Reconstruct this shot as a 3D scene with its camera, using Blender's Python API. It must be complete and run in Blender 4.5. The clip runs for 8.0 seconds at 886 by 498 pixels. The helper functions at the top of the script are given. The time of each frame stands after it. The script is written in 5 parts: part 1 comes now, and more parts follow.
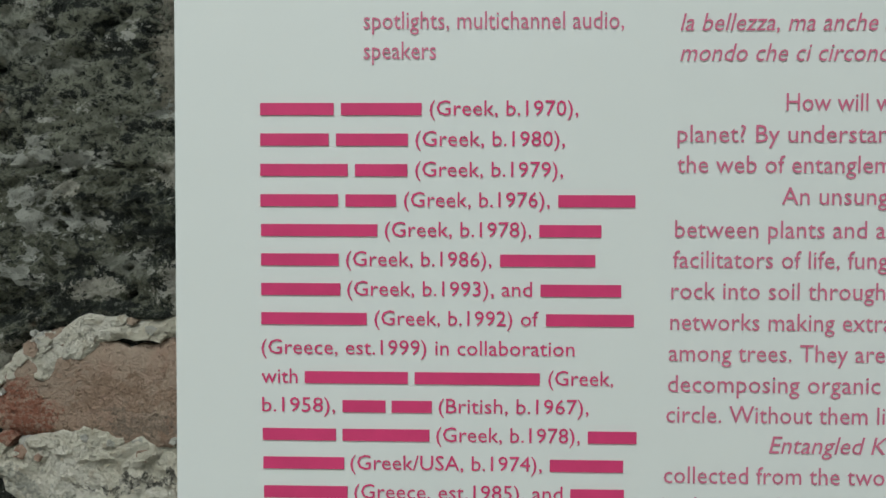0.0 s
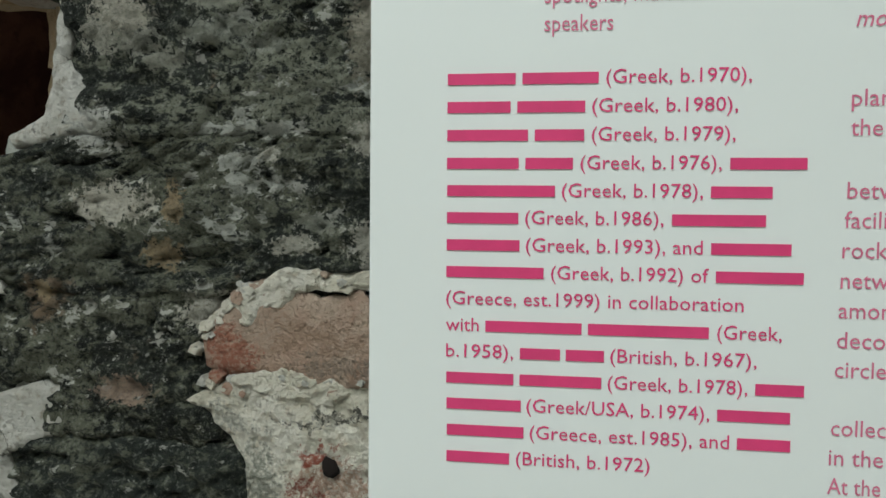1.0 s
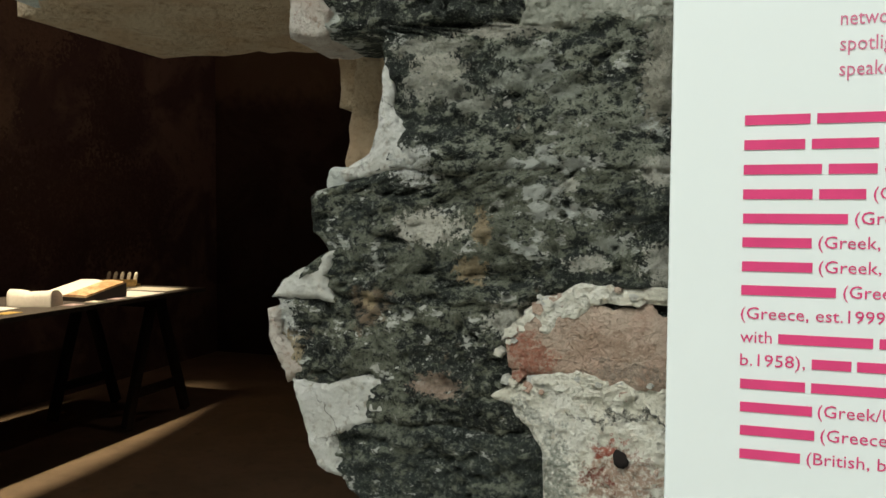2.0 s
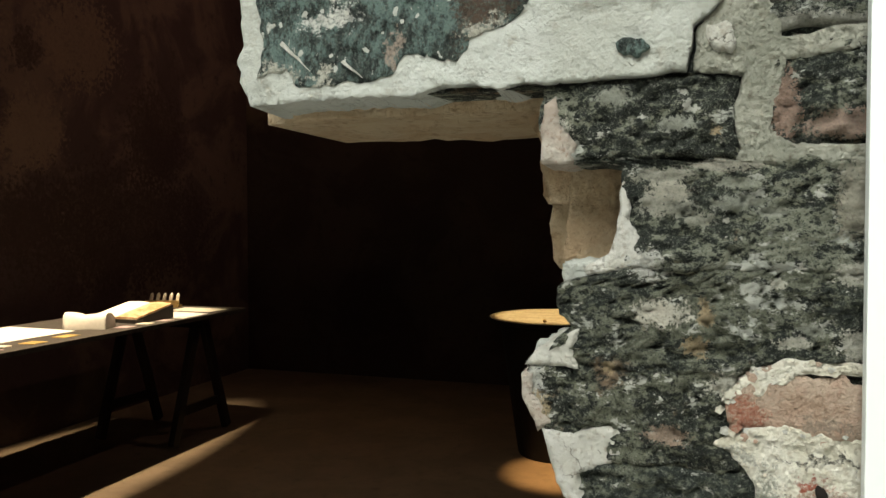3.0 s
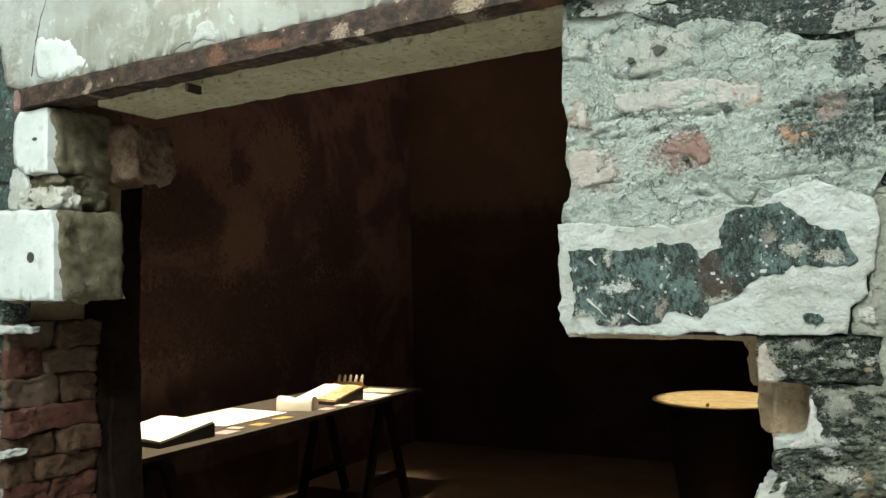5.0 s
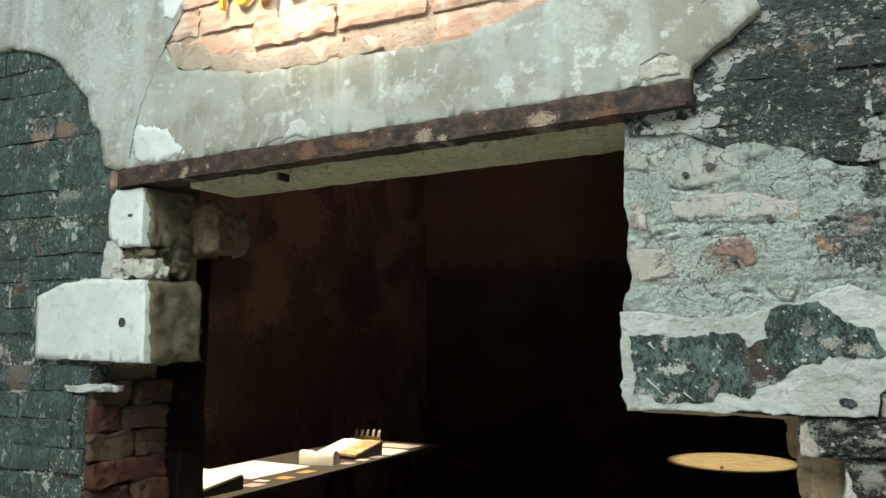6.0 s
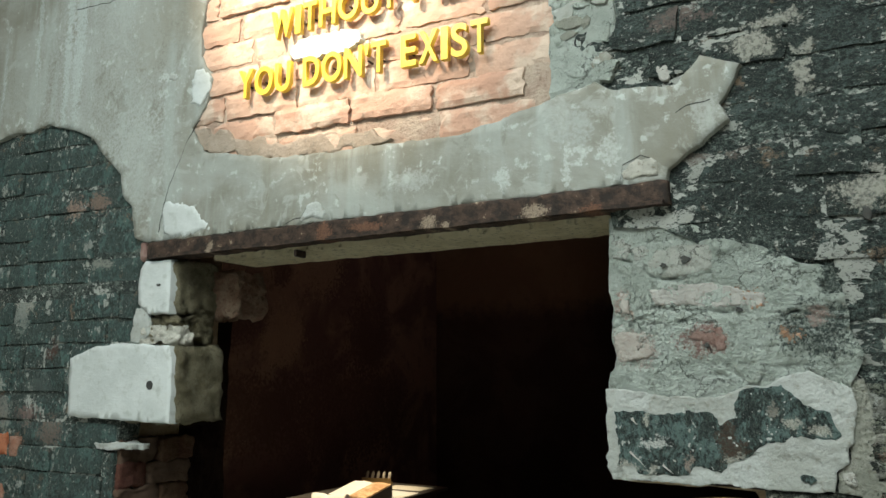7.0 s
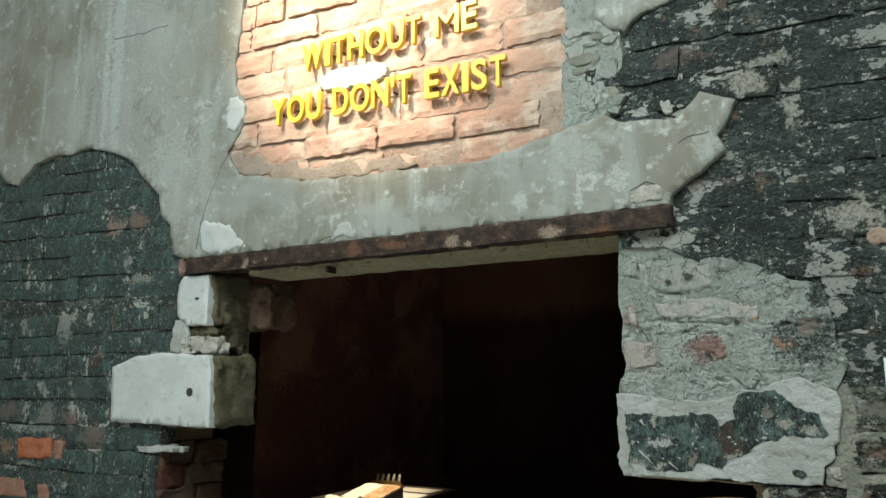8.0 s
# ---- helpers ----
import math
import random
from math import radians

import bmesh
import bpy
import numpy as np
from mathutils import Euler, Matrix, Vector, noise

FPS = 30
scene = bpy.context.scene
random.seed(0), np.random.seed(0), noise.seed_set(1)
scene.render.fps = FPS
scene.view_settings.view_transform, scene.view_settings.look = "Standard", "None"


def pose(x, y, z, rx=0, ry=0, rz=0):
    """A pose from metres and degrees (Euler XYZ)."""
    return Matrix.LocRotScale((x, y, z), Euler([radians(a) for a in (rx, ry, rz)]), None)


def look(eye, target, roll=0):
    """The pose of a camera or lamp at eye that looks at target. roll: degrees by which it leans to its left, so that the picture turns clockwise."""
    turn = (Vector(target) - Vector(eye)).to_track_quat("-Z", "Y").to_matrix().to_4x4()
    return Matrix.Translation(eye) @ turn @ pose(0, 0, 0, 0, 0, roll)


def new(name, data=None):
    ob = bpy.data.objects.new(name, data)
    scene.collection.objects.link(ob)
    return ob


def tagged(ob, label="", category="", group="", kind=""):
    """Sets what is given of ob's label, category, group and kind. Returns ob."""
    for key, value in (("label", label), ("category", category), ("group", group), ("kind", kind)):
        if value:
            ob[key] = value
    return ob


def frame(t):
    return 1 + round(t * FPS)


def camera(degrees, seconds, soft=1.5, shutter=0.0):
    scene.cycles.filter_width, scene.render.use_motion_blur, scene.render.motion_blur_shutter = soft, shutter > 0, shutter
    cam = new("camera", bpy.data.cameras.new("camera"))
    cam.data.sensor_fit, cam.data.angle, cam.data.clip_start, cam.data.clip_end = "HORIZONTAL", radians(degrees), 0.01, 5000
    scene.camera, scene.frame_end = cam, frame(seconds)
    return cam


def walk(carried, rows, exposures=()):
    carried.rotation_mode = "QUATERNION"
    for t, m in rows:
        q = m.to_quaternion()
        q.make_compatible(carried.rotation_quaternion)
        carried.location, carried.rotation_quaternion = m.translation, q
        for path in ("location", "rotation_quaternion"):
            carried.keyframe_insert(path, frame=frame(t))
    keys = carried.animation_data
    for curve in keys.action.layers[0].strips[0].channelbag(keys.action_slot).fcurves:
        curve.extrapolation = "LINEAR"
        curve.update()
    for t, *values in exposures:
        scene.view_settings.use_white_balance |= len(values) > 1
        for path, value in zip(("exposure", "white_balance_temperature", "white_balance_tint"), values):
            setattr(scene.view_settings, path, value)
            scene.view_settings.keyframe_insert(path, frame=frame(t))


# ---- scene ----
cam = camera(59.9, 8.0)
METRES, EYE, TILT, LEAN, TURN = 1.62, 1.375, 0.0, 0.0, 1.5
ROWS = [
    (0.0, 0.0, 0.0, 0.0, 0.01, -1.78, -0.25),
    (0.5, -0.0016, -0.0024, -0.0037, 1.96, -2.41, -0.86),
    (1.0, -0.022, -0.0175, -0.0072, 6.84, -2.81, -0.58),
    (1.5, -0.0459, -0.0356, -0.0063, 12.74, -2.73, -0.53),
    (2.0, -0.0693, -0.0633, -0.0, 16.31, -2.74, -0.32),
    (2.2, -0.0837, -0.0795, 0.0089, 16.85, -2.93, -0.24),
    (3.3, -0.1576, -0.2186, 0.0571, 17.33, -1.17, 0.50),
    (3.5, -0.1562, -0.2482, 0.0738, 18.61, -0.78, 0.62),
    (4.0, -0.1365, -0.3459, 0.0961, 22.71, 0.0, 0.64),
    (4.5, -0.1194, -0.4324, 0.1231, 25.78, 0.57, 0.87),
    (5.0, -0.1522, -0.5091, 0.1571, 26.98, 2.92, 1.43),
    (5.2, -0.1674, -0.5462, 0.1650, 26.91, 4.22, 1.35),
    (6.3, -0.1762, -0.6792, 0.2029, 27.11, 7.28, -0.03),
    (6.5, -0.1596, -0.6927, 0.217, 27.24, 7.77, -0.16),
    (7.0, -0.1158, -0.7421, 0.2395, 27.91, 9.13, 0.11),
    (7.5, -0.0836, -0.7907, 0.2393, 28.17, 9.57, 0.26),
    (8.0, -0.0972, -0.8502, 0.2444, 28.02, 9.4, 0.43),
]
walk(cam, [(t, pose(0, 0, EYE, TILT, LEAN, TURN) @ pose(METRES * x, METRES * y, METRES * z, 90 + pitch, roll, yaw)) for t, x, y, z, yaw, pitch, roll in ROWS],
     exposures=[(0.0, -0.27, 6450, 14), (1.0, -0.10, 6500, 13), (2.0, 0.3, 6700, 13), (3.5, 0.86, 6950, 15), (5.0, 0.84, 6400, 9), (6.5, 0.26, 6300, 9.5), (7.0, 0.04, 6300, 10), (8.0, -0.09, 6250, 10.5)])

# ---------------------------------------------------------------- light
world = bpy.data.worlds.new("world")
world.use_nodes = True
world.node_tree.nodes["Background"].inputs[0].default_value = (0.05, 0.055, 0.06, 1)
world.node_tree.nodes["Background"].inputs[1].default_value = 0.02
scene.world = world


def area_lamp(name, eye, target, sx, sy, watts, colour):
    data = bpy.data.lights.new(name, "AREA")
    data.shape, data.size, data.size_y, data.energy, data.color = "RECTANGLE", sx, sy, watts, colour
    ob = new(name, data)
    ob.matrix_world = look(eye, target)
    return ob


def spot_lamp(name, eye, target, degrees, blend, watts, colour, radius=0.02):
    data = bpy.data.lights.new(name, "SPOT")
    data.spot_size, data.spot_blend, data.energy, data.color = radians(degrees), blend, watts, colour
    data.shadow_soft_size = radius
    ob = new(name, data)
    ob.matrix_world = look(eye, target)
    return ob


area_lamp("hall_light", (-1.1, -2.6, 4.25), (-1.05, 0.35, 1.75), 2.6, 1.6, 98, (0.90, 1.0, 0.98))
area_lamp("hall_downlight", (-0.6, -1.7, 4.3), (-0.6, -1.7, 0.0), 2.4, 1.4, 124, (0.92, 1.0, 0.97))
spot_lamp("sign_spot", (-1.95, -1.6, 4.15), (-1.40, 0.34, 2.93), 27, 0.9, 950, (1.0, 0.80, 0.58))
table_spot = spot_lamp("table_spot", (-3.3, 2.8, 3.7), (-3.62, 2.95, 0.84), 67.5, 0.38, 680, (1.0, 0.84, 0.58), 0.012)
table_spot.matrix_world = pose(-3.3, 2.8, 3.7, 0, 7.2, 0) @ Matrix.Diagonal((0.30, 1, 1, 1))
spot_lamp("table_spill", (-3.3, 2.8, 3.72), (-2.7, 3.7, 0.0), 72, 1.0, 34, (1.0, 0.70, 0.46), 0.03)
# added fill lamp with no visible source, lifts the dim cellar walls
spot_lamp("cellar_fill", (-1.2, 4.9, 4.3), (-4.5, 4.4, 3.3), 110, 1.0, 46, (1.0, 0.66, 0.50), 0.1)
spot_lamp("drum_spot", (-1.07, 4.45, 4.2), (-1.07, 4.49, 0.86), 14.4, 0.3, 330, (1.0, 0.82, 0.52))
spot_lamp("floor_spot", (-0.9, 2.2, 4.2), (-1.0, 4.06, 0.0), 9.0, 0.9, 1500, (1.0, 0.64, 0.28))

# ---------------------------------------------------------------- materials


class Mat:
    """A node material read in world coordinates."""

    def __init__(self, name, rough=0.85, metal=0.0):
        self.m = bpy.data.materials.new(name)
        self.m.use_nodes = True
        self.t = self.m.node_tree
        self.b = self.t.nodes["Principled BSDF"]
        self.b.inputs["Roughness"].default_value = rough
        self.b.inputs["Metallic"].default_value = metal
        self.b.inputs["Specular IOR Level"].default_value = 0.22 if rough > 0.6 else 0.4
        self.pos = self.t.nodes.new("ShaderNodeNewGeometry").outputs["Position"]

    def put(self, socket, value):
        if hasattr(value, "is_linked"):
            self.t.links.new(value, socket)
        elif isinstance(value, tuple) and len(value) == 3 and socket.type == "RGBA":
            socket.default_value = (*value, 1)
        else:
            socket.default_value = value

    def scaled(self, s):
        n = self.t.nodes.new("ShaderNodeMapping")
        self.put(n.inputs["Vector"], self.pos)
        n.inputs["Scale"].default_value = s
        return n.outputs[0]

    def noise(self, scale, detail=4.0, rough=0.6, vec=None, distort=0.0):
        n = self.t.nodes.new("ShaderNodeTexNoise")
        self.put(n.inputs["Vector"], self.pos if vec is None else vec)
        n.inputs["Scale"].default_value, n.inputs["Detail"].default_value = scale, detail
        n.inputs["Roughness"].default_value, n.inputs["Distortion"].default_value = rough, distort
        return n.outputs[0]

    def cells(self, scale, feature="F1", vec=None):
        n = self.t.nodes.new("ShaderNodeTexVoronoi")
        n.feature = feature
        self.put(n.inputs["Vector"], self.pos if vec is None else vec)
        n.inputs["Scale"].default_value = scale
        return n.outputs["Distance"]

    def flakes(self, scale, vec):
        """The middle of each small cell, so that a noise read there comes in angular flakes."""
        n = self.t.nodes.new("ShaderNodeTexVoronoi")
        self.put(n.inputs["Vector"], vec)
        n.inputs["Scale"].default_value = scale
        return n.outputs["Position"]

    def ramp(self, fac, a, b, lo=0.0, hi=1.0):
        n = self.t.nodes.new("ShaderNodeMapRange")
        n.interpolation_type = "SMOOTHSTEP"
        self.put(n.inputs[0], fac)
        for k, v in zip((1, 2, 3, 4), (a, b, lo, hi)):
            n.inputs[k].default_value = v
        return n.outputs[0]

    def op(self, kind, a, b):
        n = self.t.nodes.new("ShaderNodeMath")
        n.operation = kind
        self.put(n.inputs[0], a)
        self.put(n.inputs[1], b)
        return n.outputs[0]

    def mix(self, fac, a, b):
        n = self.t.nodes.new("ShaderNodeMix")
        n.data_type = "RGBA"
        self.put(n.inputs[0], fac)
        self.put(n.inputs[6], a)
        self.put(n.inputs[7], b)
        return n.outputs[2]

    def warped(self, scale, amount):
        """World position pushed about by a fine noise, for frayed outlines."""
        n = self.t.nodes.new("ShaderNodeTexNoise")
        self.put(n.inputs["Vector"], self.pos)
        n.inputs["Scale"].default_value, n.inputs["Detail"].default_value, n.inputs["Roughness"].default_value = scale, 7.0, 0.72
        a = self.t.nodes.new("ShaderNodeVectorMath")
        a.operation = "MULTIPLY_ADD"
        self.put(a.inputs[0], n.outputs["Color"])
        a.inputs[1].default_value = (amount,) * 3
        self.put(a.inputs[2], self.pos)
        return a.outputs[0], amount * 0.5

    def worn_spots(self, c, spots, scale=45.0, amount=0.03, along="x", strength=0.95, edge=(1.25, 0.80), least=0.25):
        """Places where the coat is lost, or cavities with their shade in the colour: rows of x, z, half width, half
        height, colour.
        """
        v, shift = self.warped(scale, amount)
        grain = self.ramp(self.noise(scale * 4.5, 7, 0.75), 0.25, 0.75, -0.65, 0.65)
        thin = self.ramp(self.noise(scale * 7, 6, 0.7), 0.34, 0.58, least * strength, strength)
        for x, z, rx, rz, col in spots:
            n = self.t.nodes.new("ShaderNodeMapping")
            self.put(n.inputs["Vector"], v)
            one, at = 1 / rx, -(x + shift) / rx
            n.inputs["Scale"].default_value = (one, 0, 1 / rz) if along == "x" else (0, one, 1 / rz)
            n.inputs["Location"].default_value = (at, 0, -(z + shift) / rz) if along == "x" else (0, at, -(z + shift) / rz)
            d = self.t.nodes.new("ShaderNodeVectorMath")
            d.operation = "LENGTH"
            self.put(d.inputs[0], n.outputs[0])
            c = self.mix(self.op("MULTIPLY", self.ramp(self.op("ADD", d.outputs["Value"], grain), *edge), thin), c, col)
        return c

    def random(self):
        return self.t.nodes.new("ShaderNodeObjectInfo").outputs["Random"]

    def colour(self, c):
        self.put(self.b.inputs["Base Color"], c)

    def bump(self, height, distance, strength=1.0):
        n = self.t.nodes.new("ShaderNodeBump")
        n.inputs["Strength"].default_value, n.inputs["Distance"].default_value = strength, distance
        self.put(n.inputs["Height"], height)
        if self.b.inputs["Normal"].is_linked:
            self.put(n.inputs["Normal"], self.b.inputs["Normal"].links[0].from_socket)
        self.put(self.b.inputs["Normal"], n.outputs[0])


def dark_paint(name, streak, fleck=0.56, tint=(0.135, 0.16, 0.14), warm=True, spots=(), frayed=(45.0, 0.03), dark=1.0, grain=1.0, chip=75.0, ink=((0.007, 0.011, 0.010), (0.045, 0.060, 0.052)), relief=1.0, haze_at=(0.49, 0.565), clumps=0.0, uneven=0.18, fade=(0.06, 0.078, 0.07), rarer=0.0):
    """Old blackish-green paint on brick, worn through to grey lime and buff brick."""
    m = Mat(name, 0.72)
    v = m.scaled(streak)
    mid, fine, tiny = m.noise(34, 8, 0.72, v, 0.1), m.noise(140, 8, 0.75, v), m.noise(480, 4, 0.7)
    big = m.noise(6, 4, 0.6)
    c = m.mix(m.ramp(fine, 0.38, 0.62), *(tuple(x * dark for x in tone) for tone in ink))
    haze = m.op("ADD", m.op("MULTIPLY", fine, 0.5 * grain), m.op("ADD", m.op("MULTIPLY", mid, 0.8 - 0.5 * grain), m.op("MULTIPLY", big, 0.2)))
    if clumps:
        haze = m.op("ADD", m.op("MULTIPLY", haze, 1 - clumps), m.op("MULTIPLY", m.noise(62, 5, 0.66, v, 0.4), clumps))
    c = m.mix(m.ramp(haze, *haze_at), c, tint)
    c = m.mix(m.op("MULTIPLY", m.ramp(tiny, 0.54, 0.64), 0.6 * grain * grain), c, (0.27, 0.28, 0.24))
    c = m.mix(m.op("MULTIPLY", m.ramp(tiny, 0.47, 0.37), 0.8 * grain), c, (0.010, 0.013, 0.012))
    if warm:
        rust = m.noise(15, 6, 0.68)
        c = m.mix(m.op("MULTIPLY", m.ramp(rust, 0.60, 0.66), m.ramp(fine, 0.40, 0.56)), c, (0.21, 0.15, 0.10))
    worn = m.op("ADD", m.op("MULTIPLY", m.noise(11, 5, 0.7, m.flakes(chip, v)), 0.75), m.op("MULTIPLY", m.noise(60, 6, 0.72, v), 0.25))
    lost = m.op("MULTIPLY", m.ramp(worn, fleck, fleck + 0.02), m.ramp(fine, 0.36, 0.48))
    c = m.mix(lost, c, (0.45, 0.46, 0.41))
    specks = m.noise(75, 5, 0.7, v)
    rare = 0.02 * (1 - grain) + rarer
    c = m.mix(m.ramp(specks, 0.605 + rare, 0.635 + rare), c, (0.46, 0.46, 0.41))
    if spots:
        c = m.worn_spots(c, spots, *frayed)
    c = m.mix(m.ramp(m.random(), 0.0, 1.0, 0.0, uneven), c, fade)
    m.colour(c)
    m.bump(m.op("ADD", mid, m.op("MULTIPLY", fine, 0.6)), 0.008, 1.0)
    m.bump(m.op("ADD", tiny, worn), 0.0022 * relief, 1.0)
    return m.m


def mineral(name, base, light, dark, scale=9.0, relief=0.003, rough=0.9, grit=160.0, pits=0.0, stretch=(1, 1, 1), cracks=0.0, spots=(), frayed=(24.0, 0.10)):
    """Plaster, lime, stone or concrete: two tones in clouds, stains, grit."""
    m = Mat(name, rough)
    v = m.scaled(stretch)
    cloud, mid, fine = m.noise(scale, 6, 0.62, v, 0.3), m.noise(scale * 5, 6, 0.65, v), m.noise(grit, 4, 0.65)
    c = m.mix(m.ramp(cloud, 0.38, 0.62), base, light)
    c = m.mix(m.op("MULTIPLY", m.ramp(mid, 0.52, 0.70), 0.75), c, dark)
    c = m.mix(m.op("MULTIPLY", m.ramp(fine, 0.55, 0.75), 0.35), c, light)
    if pits:
        c = m.mix(m.op("MULTIPLY", m.ramp(m.noise(scale * 8, 5, 0.7), 0.62, 0.67), pits), c, dark)
    if spots:
        c = m.worn_spots(c, spots, *frayed)
    if cracks:
        w, _ = m.warped(9.0, 0.10)
        edge = m.cells(cracks, "DISTANCE_TO_EDGE", w)
        line = m.op("MULTIPLY", m.ramp(edge, 0.030, 0.006), m.ramp(m.noise(11, 3, 0.6), 0.50, 0.58))
        c = m.mix(m.op("MULTIPLY", line, 0.8), c, tuple(x * 0.35 for x in dark))
        m.bump(m.op("MULTIPLY", line, -1.0), 0.006, 1.0)
    m.colour(c)
    m.bump(m.op("ADD", mid, m.noise(scale * 14, 6, 0.72, v)), relief, 1.0)
    m.bump(fine, relief * 0.4, 0.9)
    return m.m


def plain(name, colour, rough=0.5, metal=0.0, var=0.15, scale=60.0, relief=0.0004):
    m = Mat(name, rough, metal)
    n = m.noise(scale, 4, 0.6)
    m.colour(m.mix(m.ramp(n, 0.3, 0.7), tuple(x * (1 - var) for x in colour), tuple(min(1, x * (1 + var)) for x in colour)))
    m.bump(n, relief, 0.6)
    return m.m


def bare_brick(name, a, b, lime):
    m = Mat(name, 0.9)
    cloud, mid, fine = m.noise(11, 5, 0.6), m.noise(50, 6, 0.68), m.noise(220, 4, 0.7)
    c = m.mix(m.random(), a, b)
    c = m.mix(m.op("MULTIPLY", m.ramp(cloud, 0.44, 0.60), 0.8), c, lime)
    c = m.mix(m.op("MULTIPLY", m.ramp(mid, 0.56, 0.72), 0.5), c, tuple(x * 0.55 for x in a))
    m.colour(c)
    m.bump(mid, 0.006, 0.9)
    m.bump(fine, 0.0015, 0.8)
    return m.m


def grey_plaster():
    m = Mat("grey_plaster", 0.88)
    cloud, drip, mid = m.noise(3.2, 7, 0.62, None, 0.5), m.noise(5, 6, 0.6, m.scaled((2.4, 1, 0.35))), m.noise(26, 6, 0.66)
    fine = m.noise(190, 4, 0.65)
    c = m.mix(m.ramp(cloud, 0.36, 0.64), (0.198, 0.192, 0.155), (0.295, 0.305, 0.27))
    c = m.mix(m.op("MULTIPLY", m.ramp(drip, 0.50, 0.68), 0.6), c, (0.335, 0.365, 0.335))
    c = m.mix(m.op("MULTIPLY", m.ramp(drip, 0.44, 0.30), 0.55), c, (0.185, 0.175, 0.13))
    c = m.mix(m.op("MULTIPLY", m.ramp(mid, 0.58, 0.66), 0.6), c, (0.47, 0.50, 0.465))
    c = m.mix(m.op("MULTIPLY", m.ramp(mid, 0.36, 0.28), 0.4), c, (0.16, 0.155, 0.125))
    m.colour(c)
    chalk, drip_c = (0.50, 0.53, 0.50), (0.42, 0.47, 0.45)
    c = m.worn_spots(c, [(-2.28, 2.72, 0.30, 0.36, (0.37, 0.40, 0.375)), (-2.12, 2.40, 0.14, 0.16, (0.36, 0.385, 0.355)), (-2.75, 2.78, 0.14, 0.12, (0.33, 0.35, 0.315)), (-1.95, 2.88, 0.08, 0.10, (0.22, 0.20, 0.15)), (-2.49, 2.85, 0.016, 0.32, drip_c), (-2.43, 2.95, 0.030, 0.36, drip_c), (-2.66, 2.95, 0.012, 0.16, drip_c), (-2.85, 2.85, 0.01, 0.12, drip_c), (-2.05, 2.85, 0.10, 0.16, (0.25, 0.245, 0.20)),
                         (-3.0, 2.95, 0.16, 0.2, (0.21, 0.20, 0.16)), (-0.716, 2.20, 0.007, 0.045, chalk), (-0.69, 2.238, 0.03, 0.007, chalk), (-0.695, 2.205, 0.02, 0.006, chalk), (-0.70, 2.29, 0.05, 0.04, (0.37, 0.40, 0.375)),
                         (-0.62, 2.22, 0.02, 0.03, chalk), (-0.87, 2.20, 0.016, 0.02, chalk), (-1.10, 2.22, 0.05, 0.025, (0.40, 0.42, 0.39)), (-0.42, 2.27, 0.03, 0.04, (0.40, 0.42, 0.39)), (-1.99, 2.655, 0.03, 0.012, chalk)], 18.0, 0.07, "x", 0.55)
    blot = m.noise(11, 7, 0.7, None, 0.8)
    c = m.mix(m.op("MULTIPLY", m.ramp(blot, 0.56, 0.64), 0.5), c, (0.365, 0.38, 0.345))
    c = m.mix(m.op("MULTIPLY", m.ramp(blot, 0.42, 0.34), 0.45), c, (0.165, 0.16, 0.125))
    m.colour(c)
    m.bump(mid, 0.003, 0.8)
    m.bump(fine, 0.0008, 0.8)
    return m.m


def rusted_steel():
    m = Mat("rusted_steel", 0.75, 0.25)
    mid, fine = m.noise(30, 6, 0.7), m.noise(150, 4, 0.7)
    c = m.mix(m.ramp(mid, 0.40, 0.62), (0.026, 0.020, 0.016), (0.075, 0.048, 0.034))
    c = m.mix(m.op("MULTIPLY", m.ramp(fine, 0.52, 0.60), m.ramp(mid, 0.59, 0.67)), c, (0.36, 0.28, 0.20))
    rust, lime = (0.15, 0.075, 0.045), (0.30, 0.235, 0.17)
    c = m.worn_spots(c, [(-1.37, 2.118, 0.022, 0.024, rust), (-1.77, 2.11, 0.012, 0.018, lime), (-1.06, 2.112, 0.020, 0.016, lime), (-1.01, 2.10, 0.010, 0.012, lime), (-0.79, 2.108, 0.028, 0.016, lime), (-0.66, 2.10, 0.02, 0.012, rust), (-1.24, 2.12, 0.05, 0.01, rust)], 40.0, 0.03)
    m.colour(c)
    m.bump(mid, 0.004, 0.9)
    m.bump(fine, 0.001, 0.9)
    return m.m


